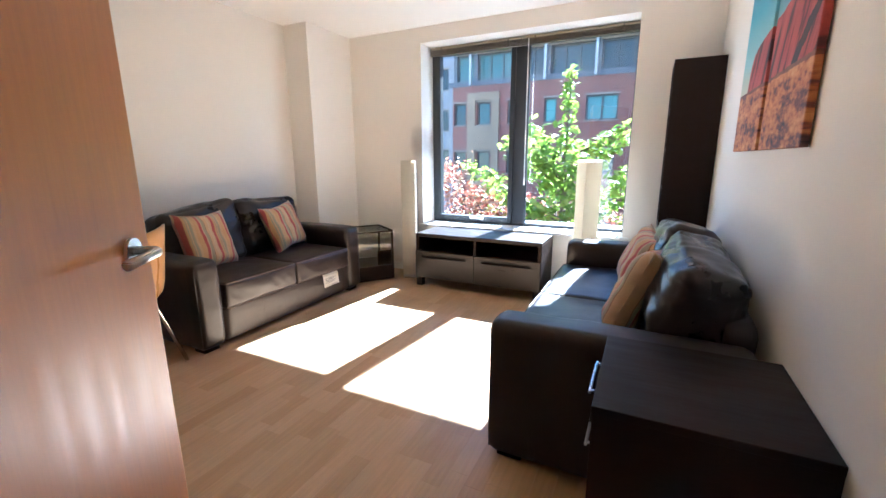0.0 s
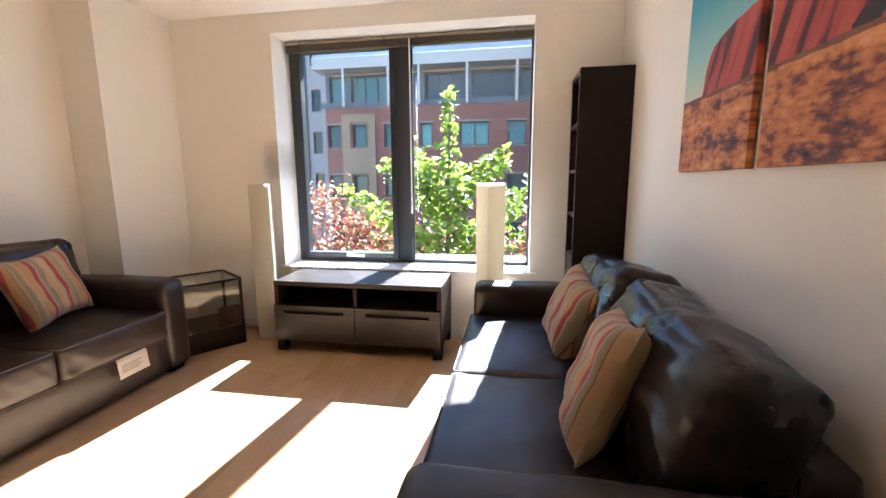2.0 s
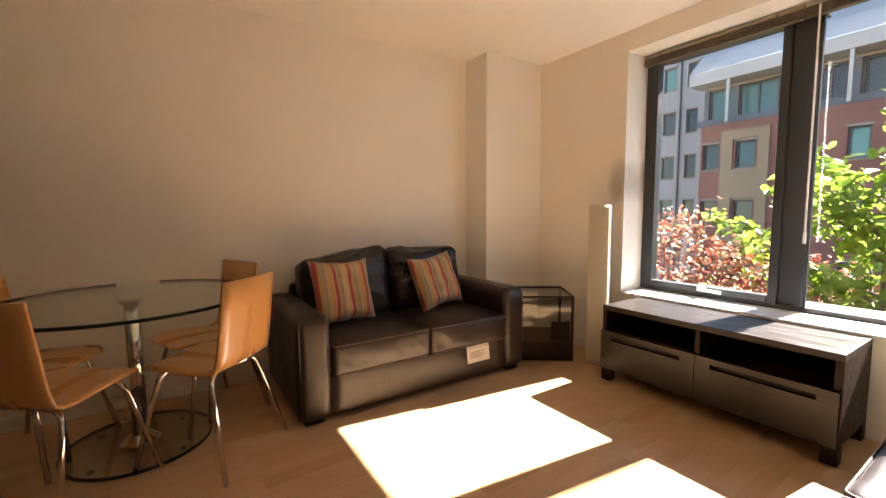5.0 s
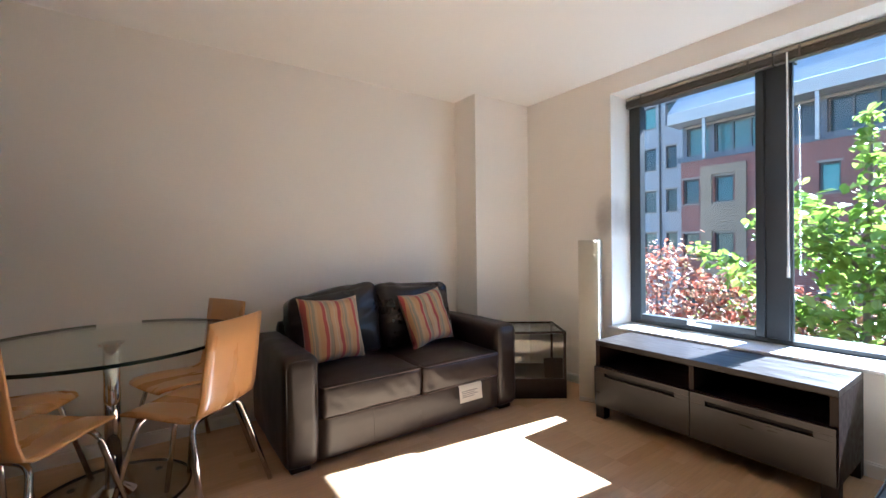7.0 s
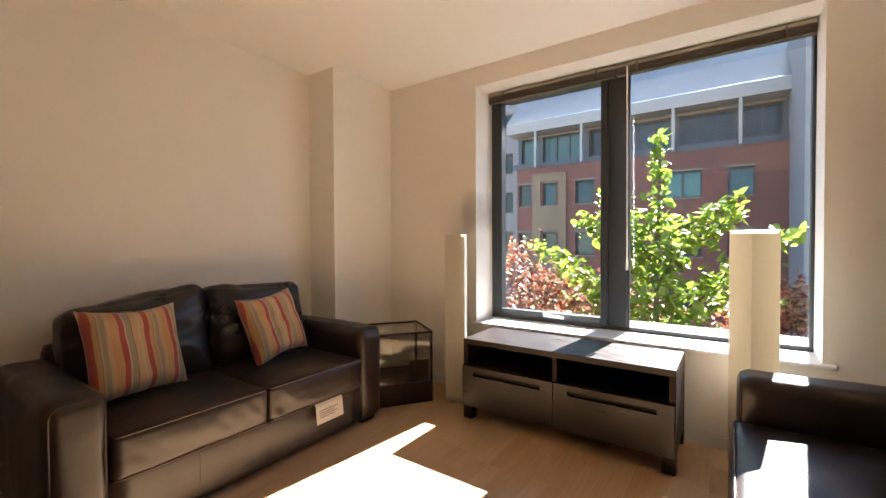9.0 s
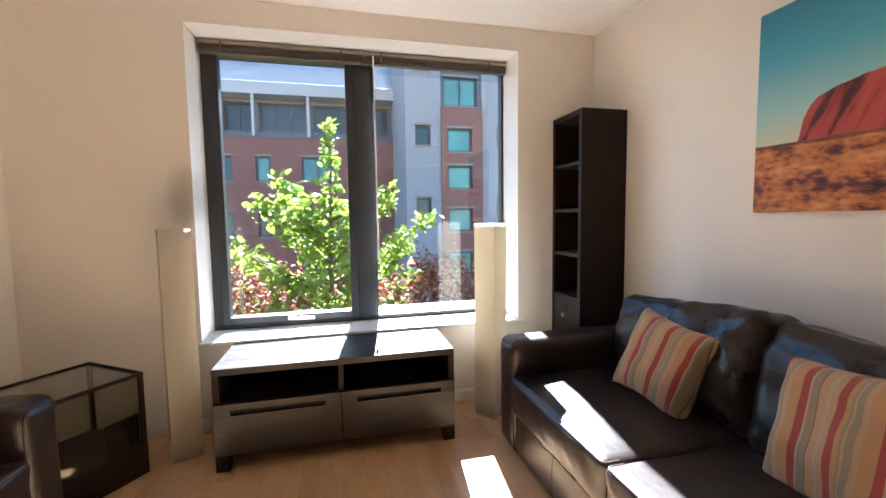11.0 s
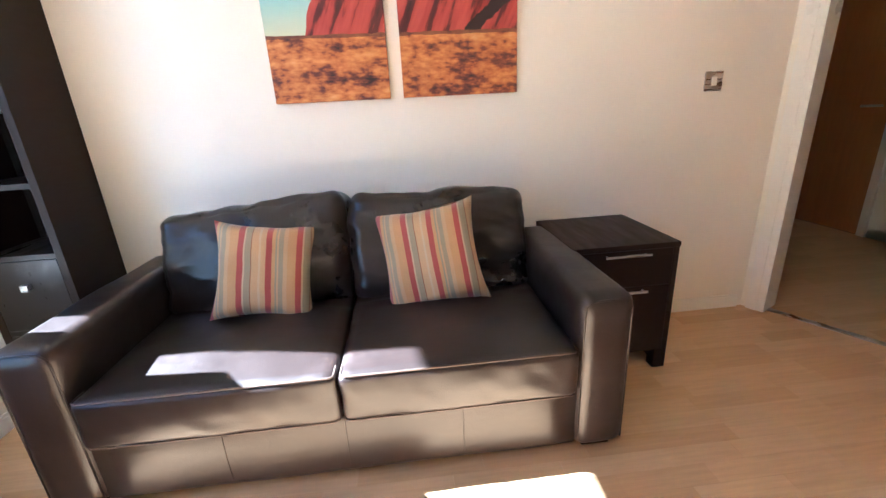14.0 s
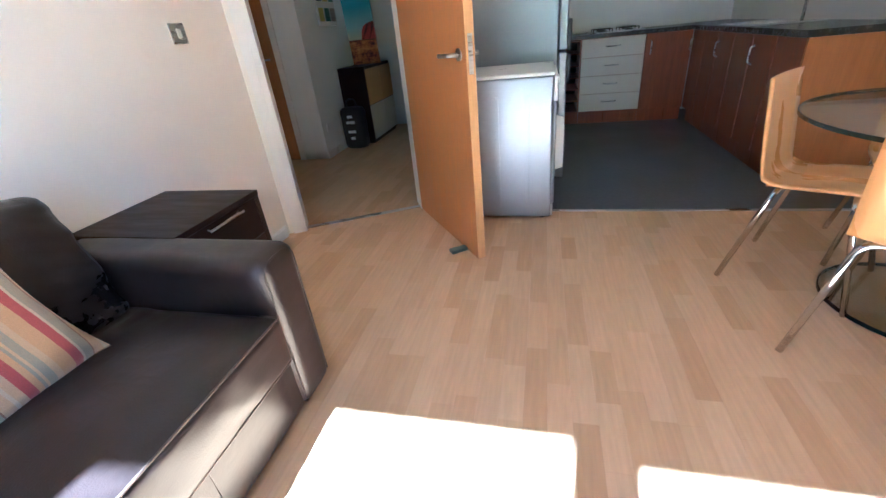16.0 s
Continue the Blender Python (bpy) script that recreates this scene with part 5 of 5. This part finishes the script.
bay = facade("brick_bay", 3.0, 4.75, 17.9, 5.6, [(3.25, 4.3, a, a + 0.95) for a in (3.85, 2.35, 0.6, -1.2)], M_BRICK, "red brick bay with teal windows", 7, M_TEAL)
gb = facade("glazed_bay", 3.0, 4.75, 18.13, 8.2, [(3.15, 4.6, 5.75, 6.9)], M_CLAD, "glazed top of the brick bay", 7, M_TEAL)
facade("grey_wing", 4.75, 14.0, 18, 9.0, [(x, x + 0.63, a, a + 0.8) for a in (7.0, 4.1, 1.2, -1.7) for x in (5.4, 7.6, 10.0)], M_RENDER, "pale grey rendered block with small square windows", 7)


def leaves(bm, centre, spread, count, size, rng):
    for _ in range(count):
        p = Vector(centre) + Vector([rng.gauss(0, s) for s in spread])
        r = Euler((rng.uniform(-0.9, 0.9), rng.uniform(-0.9, 0.9), rng.uniform(0, 6.28))).to_matrix()
        s = size * rng.uniform(0.6, 1.2)
        pts = [(-0.5, 0, 0), (-0.15, 0.28, 0.05), (0.25, 0.2, 0.03), (0.55, 0, -0.06), (0.25, -0.2, 0.03), (-0.15, -0.28, 0.05)]
        vs = [bm.verts.new(p + r @ (Vector(q) * s)) for q in pts]
        bm.faces.new((vs[0], vs[1], vs[2], vs[3]))
        bm.faces.new((vs[0], vs[3], vs[4], vs[5]))


def tree(x, y, label):
    rng = random.Random(5)
    t = thing("tree", pose(x, y, G), label, "tree")
    H = 2.72 - G
    trunk = [(0.03 * math.sin(i), 0.03 * math.cos(i * 1.3), H * i / 8) for i in range(9)]
    bw = tube(trunk, 0.085, 10, r_end=0.012)
    bl = bmesh.new()
    limbs = [(2.2, -1.5, 0.5, 1.4), (2.5, 1.3, 0.2, 1.3), (2.9, 0.3, -0.9, 1.2), (3.1, -1.2, -0.6, 1.3), (3.3, 1.0, -0.5, 1.2), (3.3, -0.5, 0.9, 1.2),
             (3.6, -1.95, 0.1, 1.0), (3.7, 1.55, -0.3, 1.1), (3.9, 0.3, -0.7, 0.9), (4.2, -1.1, -0.3, 0.9), (4.35, 0.95, 0.1, 0.75), (4.3, -0.5, -0.6, 0.8), (4.7, -0.75, 0.1, 0.75), (4.75, 0.9, -0.1, 0.5), (2.7, -0.8, -0.7, 0.8), (2.6, 0.7, -0.6, 0.8), (2.1, 0.9, -0.5, 0.9), (2.0, -1.0, -0.5, 0.9), (3.5, -1.5, 0.5, 0.7), (3.4, 1.3, 0.5, 0.9), (3.0, -0.2, -0.8, 0.9), (4.0, -0.8, 0.5, 0.9)]
    for z, dx, dy, dz in limbs:
        pts = [Vector((0, 0, z)) + Vector((dx * s, dy * s, dz * (s ** 1.3))) + Vector((0.05 * math.sin(7 * s + z), 0, 0.05 * math.sin(5 * s))) for s in (0, 0.25, 0.5, 0.75, 1.0)]
        tube(pts, 0.028, 6, bw, 0.006)
        for k in range(9):
            s = 0.25 + 0.78 * k / 8
            p = Vector((0, 0, z)) + Vector((dx * s, dy * s, dz * (s ** 1.3)))
            leaves(bl, p + Vector((0, 0, -0.03)), (0.12, 0.12, 0.075), 13, 0.195, rng)
    for k in range(12):
        leaves(bl, (0, 0, H - 1.5 + 1.5 * k / 11), (0.12 - 0.005 * k, 0.11, 0.06), 12, 0.19, rng)
    part("trunk", bw, M_BARK, t, smooth=True)
    part("crown", bl, M_LEAF, t, "bright green leaves")


tree(-1.2, 8.5, "young green tree with upright leader outside the window")


def shrub(x, y, top, w, d, count, material, label, seed, size=0.11):
    rng = random.Random(seed)
    t = thing("shrub", pose(x, y, G), label, "shrub")
    bs, bl = bmesh.new(), bmesh.new()
    for k in range(9):
        a, b = rng.uniform(-w, w) * 0.7, rng.uniform(-d, d) * 0.7
        tube([(a * 0.2, b * 0.2, 0), (a * 0.6, b * 0.6, (top - G) * 0.6), (a, b, (top - G) * 0.95)], 0.03, 5, bs, 0.008)
    n = 46
    for k in range(n):
        a, b = rng.uniform(-1, 1), rng.uniform(-1, 1)
        hh = (top - G) * (1 - 0.16 * a * a - 0.1 * b * b) - abs(rng.gauss(0, 0.55))
        leaves(bl, (a * w, b * d, hh), (0.2, 0.2, 0.13), count // n, size, rng)
    part("stems", bs, M_BARK, t)
    part("crown", bl, material, t)


shrub(-3.9, 8.3, 0.95, 1.3, 0.9, 3400, M_COPPER, "copper-leaved shrub below the window", 1)
shrub(-2.2, 9.4, 0.35, 1.1, 0.8, 2600, M_COPPER, "copper-leaved shrub below the window", 2)
shrub(1.0, 9.2, 0.45, 1.7, 0.8, 3600, M_COPPER, "copper-leaved shrub below the window", 3)
shrub(3.4, 9.0, 0.55, 1.3, 0.8, 2600, M_COPPER, "copper-leaved shrub below the window", 4)
shrub(1.1, 7.2, -0.22, 1.8, 0.5, 3000, M_LEAF, "low green hedge below the window", 5)
shrub(-1.6, 7.4, -0.45, 1.4, 0.5, 2200, M_LEAF, "low green hedge below the window", 6)

# ---- laminate strips, the pieces of the floor ----
def spans(x):
    """Stretches of y over which laminate lies at x."""
    if x < -0.44:
        return [(0.07, WY)]
    if x < WX - 0.1:
        return [(-3.0, WY)]
    if x < WX + 0.05:
        return [(-3.0, 0.5), (0.5, WY)]
    return [(-3.0, 0.5)] if x < 1.23 else [(-1.355, 0.5)]


rng = random.Random(11)
floor_ob = bpy.data.objects["floor"]
SW, GAP = 0.076, 0.00015
lengths = (0.24, 0.30, 0.36, 0.42)
shared = {}
for L in lengths:
    me = bpy.data.meshes.new("strip")
    bm = box(-SW / 2 + GAP, SW / 2 - GAP, -L / 2 + GAP, L / 2 - GAP, -0.0079, 0.0)
    bm.to_mesh(me)
    bm.free()
    me.materials.append(M_FLOOR)
    shared[L] = me
rest = bmesh.new()
made = 0
x = LX + SW / 2
while x < 2.36:
    for lo, hi in spans(x):
        y = lo - rng.uniform(0, 0.25)
        while y < hi - 0.002:
            L = rng.choice(lengths)
            c = y + L / 2
            if -1.75 < x < -0.25 and 0.95 < c < 3.1 and made < 300:
                o = new("strip", shared[L])
                o.parent = floor_ob
                o.location = (x, c, 0)
                made += 1
            else:
                y0, y1 = max(y + GAP, lo), min(y + L - GAP, hi)
                box(x - SW / 2 + GAP, x + SW / 2 - GAP, y0, y1, -0.0079, 0.0, bm=rest)
            y += L
    x += SW
tagged(part("strips", rest, M_FLOOR, floor_ob), kind="stuff")
